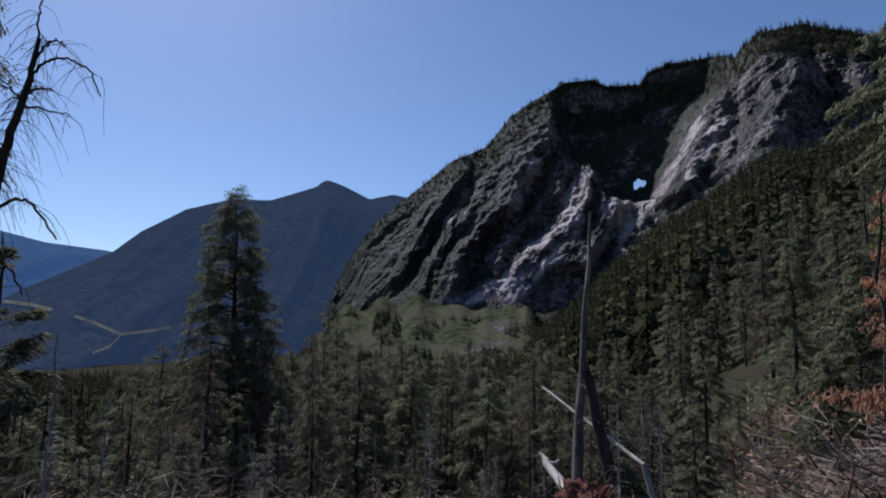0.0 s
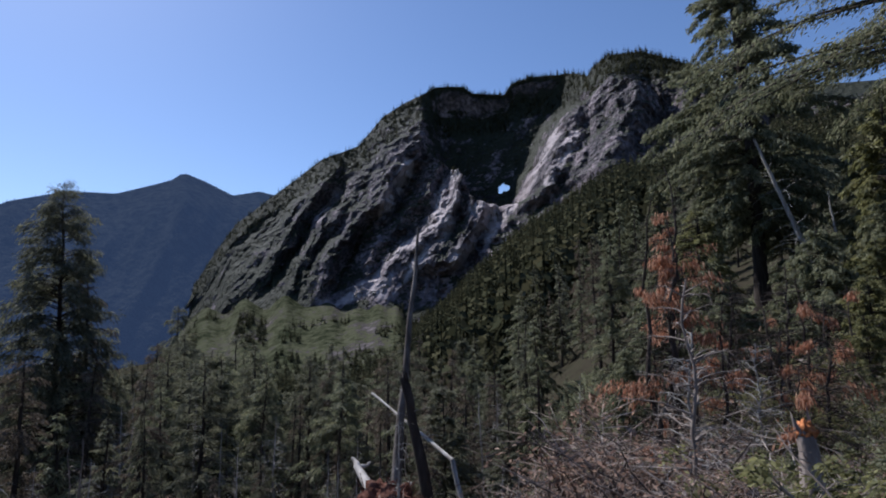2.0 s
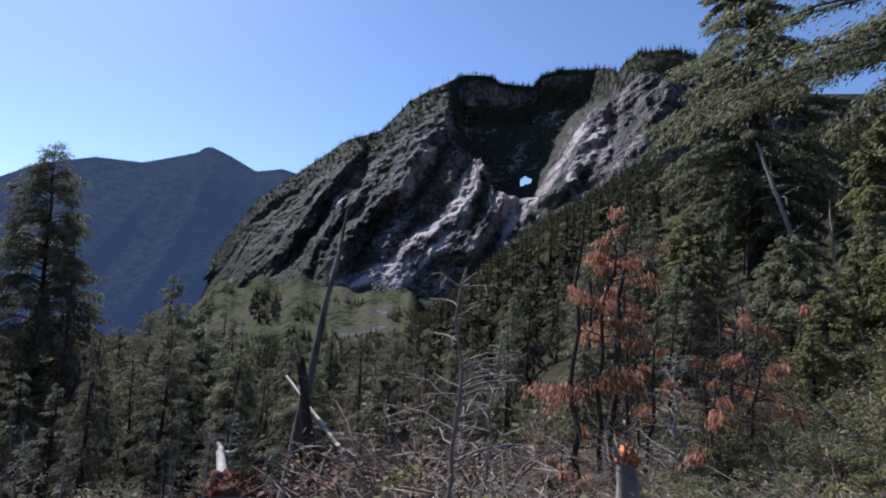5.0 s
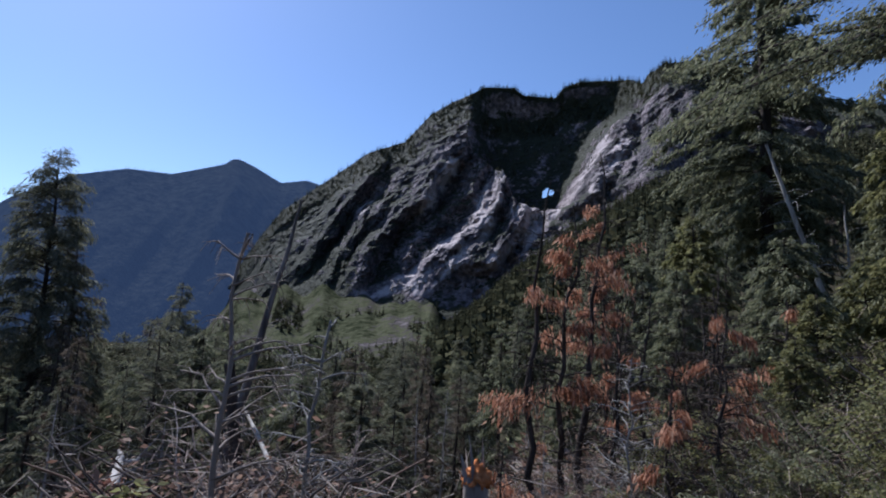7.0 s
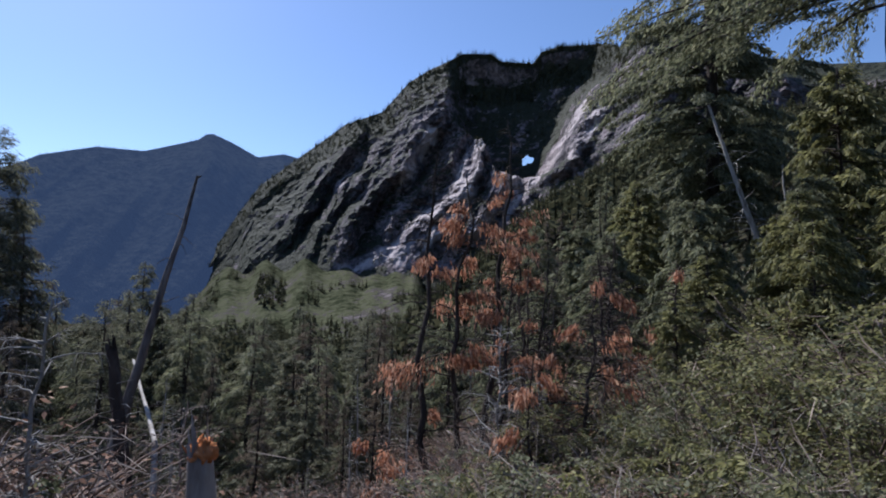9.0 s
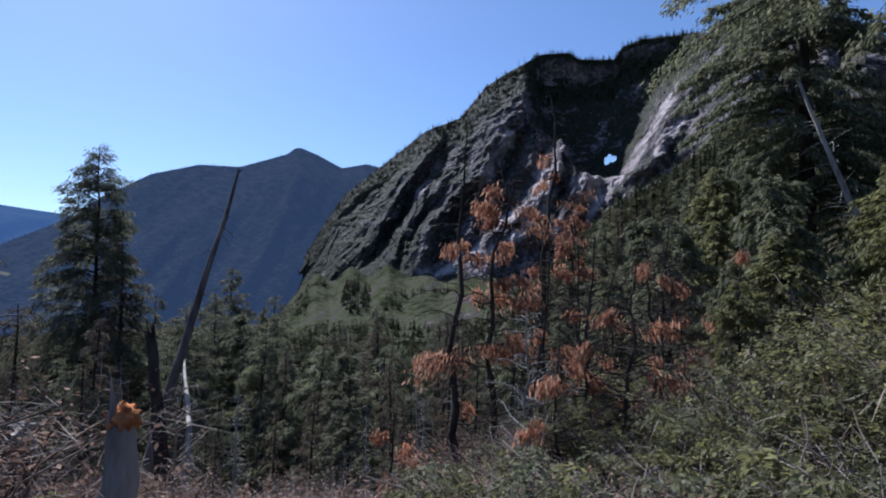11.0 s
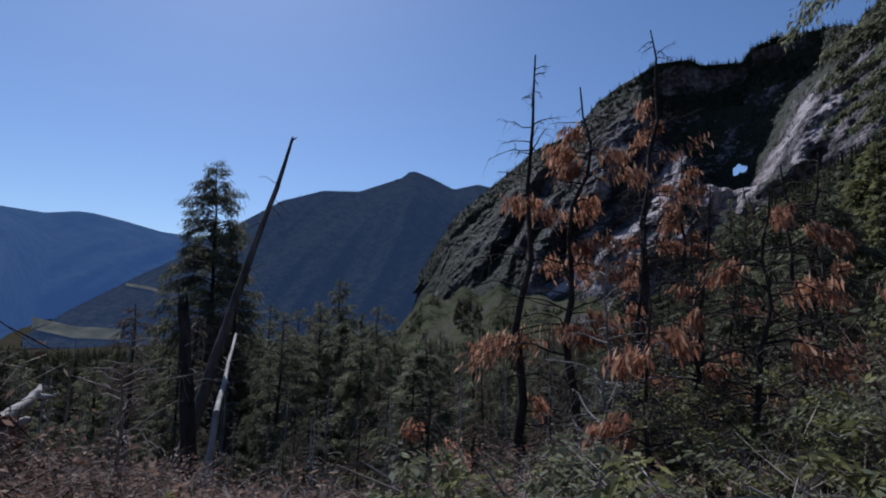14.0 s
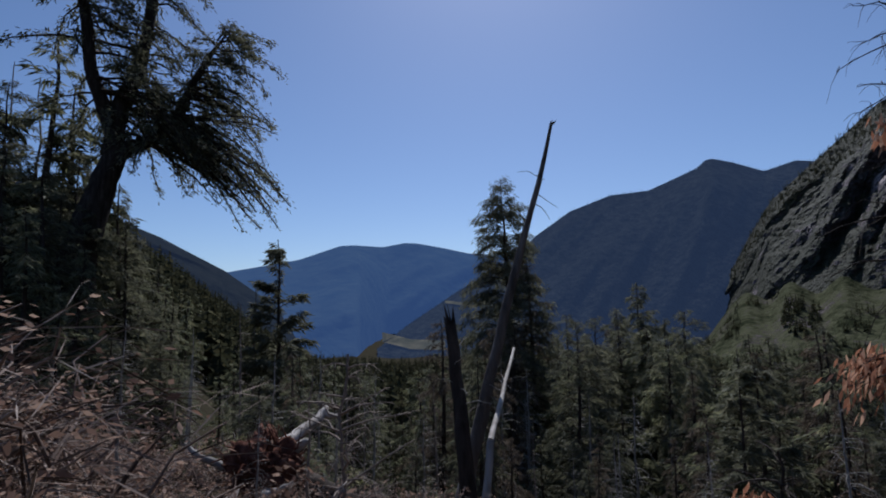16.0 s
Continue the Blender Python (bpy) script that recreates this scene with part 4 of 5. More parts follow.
def spurs(rng, p, n, length, r, name, mat, parent, lo=0.2, hi=0.95):
    """Short broken side limbs of a pole, each a part."""
    c, d = along(p[None], np.zeros(n, int), rng.uniform(lo, hi, n))
    az = rng.random(n) * 6.283
    ln = length * rng.uniform(0.25, 1.2, n)
    p = arcs(c, az, ln, rng.uniform(0.0, 0.7, n), rng.uniform(0, 0.8, n), 5, rng, 0.08)
    for i in range(n):
        g = Geo()
        g.tubes(p[i:i + 1], np.linspace(1, 0.4, 5)[None] * r * rng.uniform(0.5, 1.2), 5)
        part(name, g.mesh(name, mat), parent)


dr = np.random.default_rng(50)
snag = thing("snag", "tall leaning dead snag with a broken dark tip", "dead tree", "", (2.73, 11.34, gz(2.73, 11.34)))
o = np.array(snag.location)
foot_z = gz(2.73, 11.34) - 0.3
g, line = pole(dr, np.array((2.73, 11.34, foot_z)) - o, np.array((3.81, 13.31, 2.95)) - o, 0.14, 0.03, 14, 0.015)
part("trunk", g.mesh("trunk", M_CHAR), snag)
spurs(dr, line, 18, 0.4, 0.010, "limb", M_CHAR, snag, 0.3)
g, _ = pole(dr, line[-1], line[-1] + np.array((0.09, 0.02, 0.06)), 0.03, 0.006, 4, 0.004, 6)
part("tip", g.mesh("tip", M_CHAR), snag, "hooked broken tip")

broken = thing("broken_trunk", "dark broken trunk crossing the leaning snag", "dead tree", "", (3.7, 10.83, gz(3.7, 10.83)))
o = np.array(broken.location)
g, line = pole(dr, np.array((3.70, 10.83, gz(3.7, 10.83) - 0.3)) - o, np.array((3.08, 11.16, -0.62)) - o, 0.14, 0.085, 10, 0.015, 10)
part("trunk", g.mesh("trunk", M_BARK), broken)
spurs(dr, line, 10, 0.55, 0.010, "limb", M_DEADWOOD, broken)

stick = thing("bleached_pole", "bleached white pole leaning across dark trunks", "dead branch", "", (3.8, 10.1, gz(3.8, 10.1)))
o = np.array(stick.location)
g, line = pole(dr, np.array((3.98, 10.85, -2.15)) - o, np.array((2.66, 13.6, -1.13)) - o, 0.042, 0.026, 10, 0.004, 8)
part("shaft", g.mesh("shaft", M_BLEACH), stick)
spurs(dr, line, 9, 0.25, 0.007, "limb", M_BLEACH, stick, 0.2)
g, _ = pole(dr, np.array((3.98, 10.85, -2.15)) - o, np.array((4.15, 10.3, gz(4.15, 10.3) - 0.2)) - o, 0.055, 0.05, 5, 0.01, 8)
part("butt", g.mesh("butt", M_DEADWOOD), stick, "grey lower end")


def lump(radius, seed, squash=(1, 1, 1), rough=0.35, n=40, freq=2.2):
    """A closed uneven lump."""
    th, ph = np.meshgrid(np.linspace(0, 2 * math.pi, n + 1)[:-1], np.linspace(0.02, math.pi - 0.02, n // 2), indexing="xy")
    d = np.stack([np.sin(ph) * np.cos(th), np.sin(ph) * np.sin(th), np.cos(ph)], -1)
    rad = np.array([[1 + rough * noise.noise(Vector(q) * freq + Vector((seed, 0, 0))) + rough * 0.5 * noise.noise(Vector(q) * freq * 3 + Vector((0, seed, 0)))
                     + rough * 0.3 * noise.noise(Vector(q) * freq * 7) for q in row] for row in d])
    v = d * rad[..., None] * radius * np.array(squash)
    m, k = th.shape
    i, j = np.meshgrid(np.arange(m - 1), np.arange(k), indexing="ij")
    f = np.stack([i * k + j, (i + 1) * k + j, (i + 1) * k + (j + 1) % k, i * k + (j + 1) % k], -1)
    return v.reshape(-1, 3), f


# upturned root ball of a fallen tree, with bleached antler-like roots
rx, ry = 2.37, 8.45
rootball = thing("root_ball", "upturned red-brown root ball of a fallen tree", "tree root", "", (rx, ry, gz(rx, ry)))
o = np.array(rootball.location)
v, f = lump(0.40, 3, (1.15, 0.8, 0.85), 0.55, 48, 2.6)
g = Geo()
g.add(v + np.array((rx, ry, -2.22)) - o, f)
part("root_mass", g.mesh("root_mass", M_REDROT), rootball)
n = 130
d = unit(dr.normal(0, 1, (n, 3)))
base = np.array((rx, ry, -2.22)) - o + d * np.array((0.42, 0.29, 0.30))
q = np.stack([base, base + d * 0.12 + dr.normal(0, 0.05, (n, 3)), base + d * 0.2 + dr.normal(0, 0.1, (n, 3))], 1)
g = Geo()
g.tubes(q, np.array([[0.018, 0.012, 0.005]]) * dr.uniform(0.5, 1.3, (n, 1)), 4)
part("root_fringe", g.mesh("root_fringe", M_REDROT), rootball)


def root(points, radii, name, mat, label=""):
    g = Geo()
    p = np.array(points) - o
    k = len(p)
    fine = np.linspace(0, k - 1, k * 4)
    p = np.column_stack([np.interp(fine, np.arange(k), p[:, i]) for i in range(3)]) + dr.normal(0, 0.008, (k * 4, 3))
    g.tubes(p[None], np.interp(fine, np.arange(k), radii)[None], 8)
    return part(name, g.mesh(name, mat), rootball, label)


root([(2.2, 8.6, -2.1), (2.12, 9.1, -1.98), (1.99, 9.6, -1.8), (1.92, 9.74, -1.69)], [0.10, 0.085, 0.06, 0.025], "root", M_BLEACH, "bleached forked root")
root([(1.99, 9.6, -1.8), (2.14, 9.7, -1.83), (2.22, 9.72, -1.78)], [0.045, 0.03, 0.015], "root", M_BLEACH)
root([(2.45, 8.5, -2.12), (2.6, 8.65, -2.02), (2.78, 8.78, -1.92)], [0.10, 0.08, 0.035], "root", M_BLEACH, "bleached stubby root")
root([(2.6, 8.3, -2.4), (2.95, 8.1, -2.35), (3.2, 8.25, -2.2)], [0.07, 0.05, 0.02], "root", M_DEADWOOD)
root([(2.0, 8.3, -2.3), (1.6, 8.0, -2.1), (1.45, 7.9, -1.95)], [0.06, 0.04, 0.015], "root", M_DEADWOOD)
g, _ = pole(dr, np.array((2.45, 8.5, -2.3)) - o, np.array((3.1, 9.9, gz(3.1, 9.9) - 0.05)) - o, 0.2, 0.16, 9, 0.02, 12)
part("trunk", g.mesh("trunk", M_BARK), rootball, "dark fallen trunk")

# stump with an orange rotten top
stump = thing("stump", "pale weathered stump with a bright orange rotten top", "tree stump", "", (6.09, 4.47, gz(6.09, 4.47)))
sz = gz(6.09, 4.47)
sh = -0.36 - sz
g, _ = pole(dr, (0.03, -0.02, -0.15), (0, 0, sh - 0.18), 0.16, 0.082, 9, 0.012, 14)
part("trunk", g.mesh("trunk", M_STUMP), stump)
v, f = lump(0.082, 9, (1.0, 1.0, 1.15), 0.6, 30, 2.5)
g = Geo()
g.add(v + np.array((0.01, 0, sh - 0.14)), f)
part("rotten_top", g.mesh("rotten_top", M_STUMPTOP), stump, "crumbling orange rotten wood")
n = 14
b = np.column_stack([dr.normal(0, 0.03, (n, 2)), np.full(n, sh - 0.16)])
g = Geo()
g.leaves(b, np.column_stack([dr.normal(0, 0.4, (n, 2)), np.ones(n)]), dr.uniform(0.05, 0.11, n), 0.03, dr, 0.0, 0.2)
part("splinter_fringe", g.mesh("splinter_fringe", M_STUMPTOP), stump)


def boulder(x, y, r, seed, squash, label):
    ob = thing("boulder", label, "rock", "", (x, y, gz(x, y)))
    v, f = lump(r, seed, squash, 0.3, 34, 1.6)
    g = Geo()
    g.add(v + np.array((0, 0, r * 0.1)), f)
    part("stone", g.mesh("stone", M_BOULDER), ob)
    return ob


boulder(6.95, 4.35, 0.42, 4, (1.3, 0.9, 0.55), "low grey boulder among shrubs beside the trail")
boulder(7.6, 3.6, 0.25, 6, (1.2, 1.0, 0.6), "small grey stone beside the trail")

# ---- dying cedars with orange sprays ----
CEDAR = []


def cedar(x, y, ztop, width, seed, branches, clumps, label, lean=0.0, low=0.25, high=0.95):
    h = top(x, y, ztop)
    ob = make_tree("dying_cedar", label, "conifer", orange_parts(h, width, seed, branches, clumps, lean, low, high), "dying cedars",
                   ("trunk", "limb", "twigwork", "dead_foliage"))
    ob.location = (x, y, gz(x, y) - 0.1)
    CEDAR.append((ob, h))
    return ob


cedar(8.67, 10.85, 3.43, 1.25, 61, 58, 9, "thin dying cedar with orange sprays and a bare top", 0.0, 0.18, 0.72)
cedar(9.55, 11.4, 3.1, 1.5, 62, 72, 17, "dying cedar hung with orange and tan sprays", 0.0, 0.30, 0.98)
cedar(10.5, 12.6, 4.97, 1.5, 63, 66, 10, "tall dying cedar with orange sprays and bare tip", 0.0, 0.35, 0.86)
cedar(12.1, 14.55, 2.9, 1.3, 64, 60, 16, "dying cedar with a bright orange crown", 0.0, 0.66, 1.0)
cedar(11.3, 11.6, 1.6, 1.3, 65, 55, 5, "small dying cedar with rust-brown sprays", 0.0, 0.2, 0.9)
cedar(7.6, 9.2, -1.35, 1.0, 66, 22, 5, "low dying cedar with arching orange limbs", 0.0, 0.0, 1.0)
cedar(10.6, 9.4, 0.4, 1.2, 67, 50, 6, "small bare cedar with a few orange sprays", 0.0, 0.2, 1.0)
cedar(13.4, 12.6, 1.6, 1.3, 68, 55, 3, "dying cedar with scattered orange sprays", 0.0, 0.3, 1.0)

for x, y, ztop, w, seed, nb, nc in [(10.9, 8.6, 0.9, 1.1, 161, 56, 3), (11.9, 9.9, 1.5, 1.2, 162, 60, 3), (12.6, 11.0, 2.0, 1.2, 163, 60, 2), (10.2, 10.6, 1.2, 1.1, 164, 56, 4),
                                    (9.9, 8.2, -0.2, 0.9, 165, 44, 3), (13.6, 10.2, 1.4, 1.2, 166, 56, 2)]:
    cedar(x, y, ztop, w, seed, nb, nc, "crowded dead cedar with brown twigs and few sprays", 0.0, 0.2, 0.9)

# bare dead trees by the trail
for x, y, ztop, w, seed, nb, label in [
        (4.42, 4.05, 1.12, 0.75, 71, 42, "bare dead sapling with crooked limbs by the trail"),
        (4.9, 4.75, 0.62, 0.7, 72, 40, "small bare dead tree with curled twigs"),
        (5.2, 7.2, -0.6, 0.7, 75, 40, "leafless dead sapling with tangled twigs"),
        (9.6, 8.9, 0.2, 0.9, 73, 46, "leafless grey dead tree"), (11.6, 13.4, 2.2, 1.0, 74, 55, "thin leafless dead tree"),
        (13.0, 16.4, 2.6, 1.1, 76, 60, "thin leafless dead tree"), (14.4, 15.0, 2.0, 1.2, 77, 60, "grey leafless dead tree")]:
    h = top(x, y, ztop)
    a = dead_parts(h, w, seed, nb, M_DEADWOOD if seed in (72, 73) else (M_TWIG if seed in (71, 75) else M_BARK), 9, 0.35, 0.1, 0.006, 0.02, 0.35, 0.6, True)
    ob = make_tree("dead_tree", label, "dead tree", a[:3], "dead trees", ("trunk", "limb", "twigwork"))
    ob.location = (x, y, gz(x, y) - 0.1)

# arching dead tree at the trail's start, with long hanging twigs
x, y = -5.35, 6.6
arch = thing("dead_tree", "dead tree with long arching drooping limbs", "dead tree", "dead trees", (x, y, gz(x, y)))
o = np.array(arch.location)


def curve(points, r0, r1, name, wobble=0.012):
    p = np.array(points, float) - o
    k = len(p)
    fine = np.linspace(0, k - 1, k * 5)
    q = np.column_stack([np.interp(fine, np.arange(k), p[:, i]) for i in range(3)])
    q[1:-1] = (q[:-2] + q[1:-1] + q[2:]) / 3 + dr.normal(0, wobble, (len(q) - 2, 3))
    g = Geo()
    g.tubes(q[None], np.linspace(r0, r1, len(q))[None], 7)
    part(name, g.mesh(name, M_BARK), arch)
    return q


arms = [curve([(x, y, gz(x, y) - 0.2), (-5.15, 6.5, 0.0), (-4.6, 6.38, 1.87), (-4.48, 6.32, 2.3), (-4.23, 6.23, 3.04), (-4.11, 6.17, 3.53)], 0.085, 0.022, "trunk", 0.006)]
for points, r in [([(-4.21, 6.22, 3.13), (-4.05, 6.2, 3.29), (-3.8, 6.2, 3.32), (-3.58, 6.25, 3.22), (-3.46, 6.3, 2.92)], 0.017),
                  ([(-4.16, 6.2, 3.3), (-4.02, 6.18, 3.48), (-3.92, 6.2, 3.53), (-3.84, 6.22, 3.47)], 0.016), ([(-4.34, 6.26, 2.80), (-4.11, 6.3, 2.78), (-3.83, 6.36, 2.72)], 0.015),
                  ([(-4.62, 6.4, 1.67), (-4.36, 6.39, 1.79), (-4.18, 6.39, 1.73), (-3.91, 6.44, 1.34)], 0.022), ([(-4.74, 6.44, 1.1), (-4.41, 6.48, 1.02), (-4.29, 6.52, 0.73)], 0.017),
                  ([(-4.29, 6.25, 2.9), (-4.05, 6.2, 2.98), (-3.87, 6.15, 2.92)], 0.013), ([(-4.11, 6.17, 3.5), (-4.12, 6.14, 3.77), (-4.06, 6.12, 4.14)], 0.013),
                  ([(-4.30, 6.24, 2.86), (-4.45, 6.2, 3.0), (-4.62, 6.15, 2.9)], 0.014), ([(-4.55, 6.35, 2.1), (-4.7, 6.1, 2.3), (-5.0, 5.9, 2.2)], 0.016)]:
    arms.append(curve(points, r, r * 0.45, "limb"))
src = np.concatenate([a[len(a) // 4:] for a in arms])
n = 230
c = src[dr.integers(0, len(src), n)]
c[:120] = arms[0][dr.integers(12, 26, 120)]
tl = dr.uniform(0.12, 0.5, n)
g = Geo()
g.tubes(arcs(c, dr.random(n) * 6.283, tl, dr.uniform(-0.3, 0.4, n), dr.uniform(0.5, 1.6, n), 5, dr, 0.07), np.linspace(1, 0.4, 5)[None] * (0.003 + 0.004 * tl[:, None]), 3)
part("twigwork", g.mesh("twigwork", M_BARK), arch)

# ---- the green trees on the right of the trail ----
x, y = 28.0, 28.0
a = conifer_parts(32, 4.5, 91, 380, 330, 0.28, M_LEAFDARK, bare=0.14, droop=0.5, power=0.5, gap=0.35, ragged=0.6, slim=(0.18, 0.36), flat=0.22)
ob = make_tree("cedar", "tall green cedar with dark trunk and drooping limbs", "conifer", a, "hillside conifers")
ob.location = (x, y, gz(x, y) - 0.2)
x, y = 21.0, 11.6
a = conifer_parts(19, 6.4, 92, 190, 420, 0.18, M_LEAFDARK, bare=0.42, droop=0.32, power=0.4, gap=0.3, ragged=0.6, slim=(0.2, 0.4), flat=0.2)
ob = make_tree("cedar", "large green cedar with long spreading limbs", "conifer", a, "hillside conifers")
ob.location = (x, y, gz(x, y) - 0.2)
ghost = thing("dead_tree", "pale leaning dead stem among green limbs", "dead tree", "", (27.7, 23.4, gz(27.7, 23.4)))
g, line = pole(dr, (0, 0, -0.2), (-2.1, 1.7, 10.3 - gz(27.7, 23.4)), 0.17, 0.06, 14, 0.02)
part("trunk", g.mesh("trunk", M_BLEACH), ghost)
spurs(dr, line, 40, 1.6, 0.022, "limb", M_DEADWOOD, ghost, 0.2, 0.8)
ghost = thing("dead_tree", "thin pale upright dead stem among green limbs", "dead tree", "", (28.3, 22.9, gz(28.3, 22.9)))
g, line = pole(dr, (0, 0, -0.2), (-0.2, 0.2, 7.0 - gz(28.3, 22.9)), 0.09, 0.03, 12, 0.02)
part("trunk", g.mesh("trunk", M_BLEACH), ghost)
spurs(dr, line, 16, 0.8, 0.012, "limb", M_DEADWOOD, ghost, 0.2, 0.9)

SAPLING = []
first(SAPLING, make_tree("sapling", "young soft green hemlock on the hillside", "conifer",
                         conifer_parts(4, 1.25, 95, 130, 110, 0.14, M_LEAF, bare=0.03, droop=0.5, power=0.65, thick=0.009, slim=(0.18, 0.36), flat=0.2), "hillside saplings"), 4, 14.5, 10.5, 3.2)
first(SAPLING, make_tree("sapling", "young dark green cedar on the hillside", "conifer",
                         conifer_parts(4, 1.5, 96, 130, 110, 0.15, M_LEAFDARK, bare=0.03, droop=0.6, power=0.6, thick=0.009, gap=0.4, slim=(0.18, 0.36), flat=0.2), "hillside saplings"), 4, 16.4, 13.4, 4.6)
for x, y, h in [(18.2, 16.5, 3.4), (20.2, 18, 3.6), (16.5, 18.5, 5.0), (19.6, 14.2, 3.6), (15.2, 16.3, 3.6), (17.6, 11.4, 4.2), (22.5, 16.0, 4.5), (13.2, 9.6, 2.4),
                (20, 22.5, 5), (17, 22, 6), (24.5, 17.5, 4.5), (29.5, 27, 6), (24, 29, 7), (33, 25, 8), (14.8, 20, 4.2), (27, 19, 9), (15.8, 9.2, 3.6), (18.8, 9.6, 4.4), (12.6, 18.5, 3.2), (22, 26, 8)]:
    plant(SAPLING, x, y, h)

# ---- shrubs ----
GREEN, RUST, BARE = [], [], []
for k, (h, w, st, lv, leaf, mat, label) in enumerate([
        (1.1, 0.8, 12, 1700, 0.050, M_LEAF, "yellow-green leafy shrub beside the trail"),
        (1.2, 0.9, 12, 1700, 0.054, M_LEAF, "broad green leafy shrub beside the trail"),
        (1.0, 0.9, 11, 1500, 0.050, M_LEAFDARK, "dark green shrub on the slope"),
        (1.3, 0.8, 11, 1500, 0.058, M_LEAF, "tall loose green shrub on the slope")]):
    ob = make_tree("shrub", label, "shrub", shrub_parts(h, w, 110 + k, st, lv, leaf, mat, M_TWIG, 6), "green shrubs", ("stemwork", "foliage"))
    first(GREEN, ob, h, *[(11.2, 5.4), (11.6, 6.6), (12.6, 7.9), (11.0, 8.2)][k], h * 1.1)
for k, (h, w, lv, mat, label) in enumerate([
        (1.1, 0.9, 520, M_DRYLEAF, "twiggy bush with dry red-brown leaves"), (1.2, 0.8, 330, M_DRYLEAF, "bare twiggy bush with few brown leaves"),
        (0.9, 0.9, 620, M_DRYLEAF, "low bush of curled brown leaves")]):
    ob = make_tree("dry_bush", label, "shrub", shrub_parts(h, w, 120 + k, 15, lv, 0.06, mat, M_BRUSH, 11, 0.8), "dry bushes", ("stemwork", "foliage"))
    first(RUST, ob, h, *[(-1.8, 5.0), (-0.6, 5.6), (-2.6, 6.4)][k], h)
for k in range(2):
    ob = make_tree("bare_bush", "leafless bush of tangled grey twigs", "shrub", shrub_parts(1.2, 0.9, 130 + k, 16, 380, 0.05, M_DRYLEAF, M_TWIG if k else M_BRUSH, 14, 0.9),
                   "bare bushes", ("stemwork", "foliage"))
    first(BARE, ob, 1.2, *[(3.6, 6.6), (5.6, 6.4)][k], 1.0)
TANGLE = []
for k, (lv, mat, label) in enumerate([(900, M_BRUSH, "tall tangled bush of brown twigs and dry leaves"), (520, M_TWIG, "tall brush of pale grey twigs with few leaves"),
                                      (1250, M_BRUSH, "dense tall bush with curled red-brown leaves")]):
    ob = make_tree("dry_bush", label, "shrub", shrub_parts(1.8, 1.0, 150 + k, 26, lv, 0.055, M_DRYLEAF, mat, 17, 0.8, 1.6), "dry bushes", ("stemwork", "foliage"))
    first(TANGLE, ob, 1.8, *[(4.75, 5.55), (4.55, 4.75), (-2.2, 4.8)][k], [2.35, 2.3, 1.6][k])
for x, y, h in [(5.3, 5.5, 1.3), (5.7, 5.9, 1.0), (3.5, 5.6, 1.1), (-2.1, 5.6, 1.7), (-3.0, 5.2, 1.8), (-0.9, 6.2, 1.5), (4.1, 5.1, 2.1), (-1.2, 5.2, 1.1), (-3.2, 4.3, 1.5), (-0.5, 6.0, 1.1), (-2.9, 6.0, 1.6), (-4.2, 5.5, 1.7), (-3.6, 7.2, 1.9), (-1.6, 7.0, 1.5),
                (-5.4, 7.0, 2.0), (0.0, 10.6, 1.5), (-1.4, 9.6, 1.6), (-2.8, 9.2, 1.8), (6.3, 11.2, 1.4), (5.0, 13.5, 1.8), (7.6, 13.4, 2.0), (1.2, 14.0, 1.9), (9.0, 12.6, 1.8), (9.4, 10.1, 1.4), (10.8, 9.5, 1.5), (9.7, 9.2, 1.3), (12.9, 10.3, 1.8)]:
    plant(TANGLE, x, y, h)
bush = thing("orange_bush", "low seedling with bright orange dead needles", "shrub", "orange seedlings")
for n_, me in zip(("stemwork", "foliage"), shrub_parts(0.45, 0.3, 140, 9, 420, 0.09, M_ORANGE, M_TWIG, 8, narrow=0.25)):
    part(n_, me, bush)
first([], bush, 0.45, 7.5, 4.9, 0.5)
for x, y, h in [(6.7, 4.35, 0.3), (7.9, 4.0, 0.42), (7.35, 7.4, 0.5), (8.3, 7.9, 0.55), (7.5, 8.7, 0.5), (5.7, 6.5, 0.4), (9.0, 6.2, 0.35)]:
    copy_thing(bush, stand(bush, x, y, placed.uniform(0, 6), h / 0.5, 0.05))


def clear_of_path(x, y):
    return min(math.hypot(x - row[1][0], y - row[1][1]) for row in PATH) > 1.5 and not (4 < x < 9.5 and y < 3.0)


sr = random.Random(23)


def scatter(models, n, az, rad, low, high, squeeze=1.0, keep=lambda x, y: True):
    done = 0
    for _ in range(n * 6):
        if done >= n:
            break
        a, r = math.radians(sr.uniform(*az)), rad[0] + (rad[1] - rad[0]) * sr.random() ** squeeze
        x, y = CX + r * math.sin(a), CY + r * math.cos(a)
        if not clear_of_path(x, y) or not keep(x, y):
            continue
        plant(models, x, y, sr.uniform(low, high), tall=sr.uniform(0.85, 1.1))
        done += 1


near_open = lambda x, y: math.hypot(x - 2.4, y - 8.6) > 1.2 and math.hypot(x - 6.1, y - 4.5) > 0.7
leafy = lambda x, y: near_open(x, y) and not (x < 7.0 + 0.2 * (y - 4) and 4.0 < y < 9.5) and not (x < 9 and y > 8)
dry = lambda x, y: near_open(x, y) and (x < 7.0 or sr.random() < 0.3)
scatter(GREEN, 100, (36, 80), (5.0, 18), 0.8, 1.7, 0.8, leafy)
scatter(GREEN, 12, (0, 34), (8.5, 22), 0.6, 1.2, 0.8, leafy)
scatter(GREEN, 48, (26, 60), (4.6, 11), 0.5, 1.0, 0.8, leafy)
scatter(RUST, 26, (20, 60), (4.5, 11), 0.6, 1.1, 0.9, dry)
scatter(RUST, 70, (-74, -25), (4.2, 14), 0.75, 1.45, 0.8, near_open)
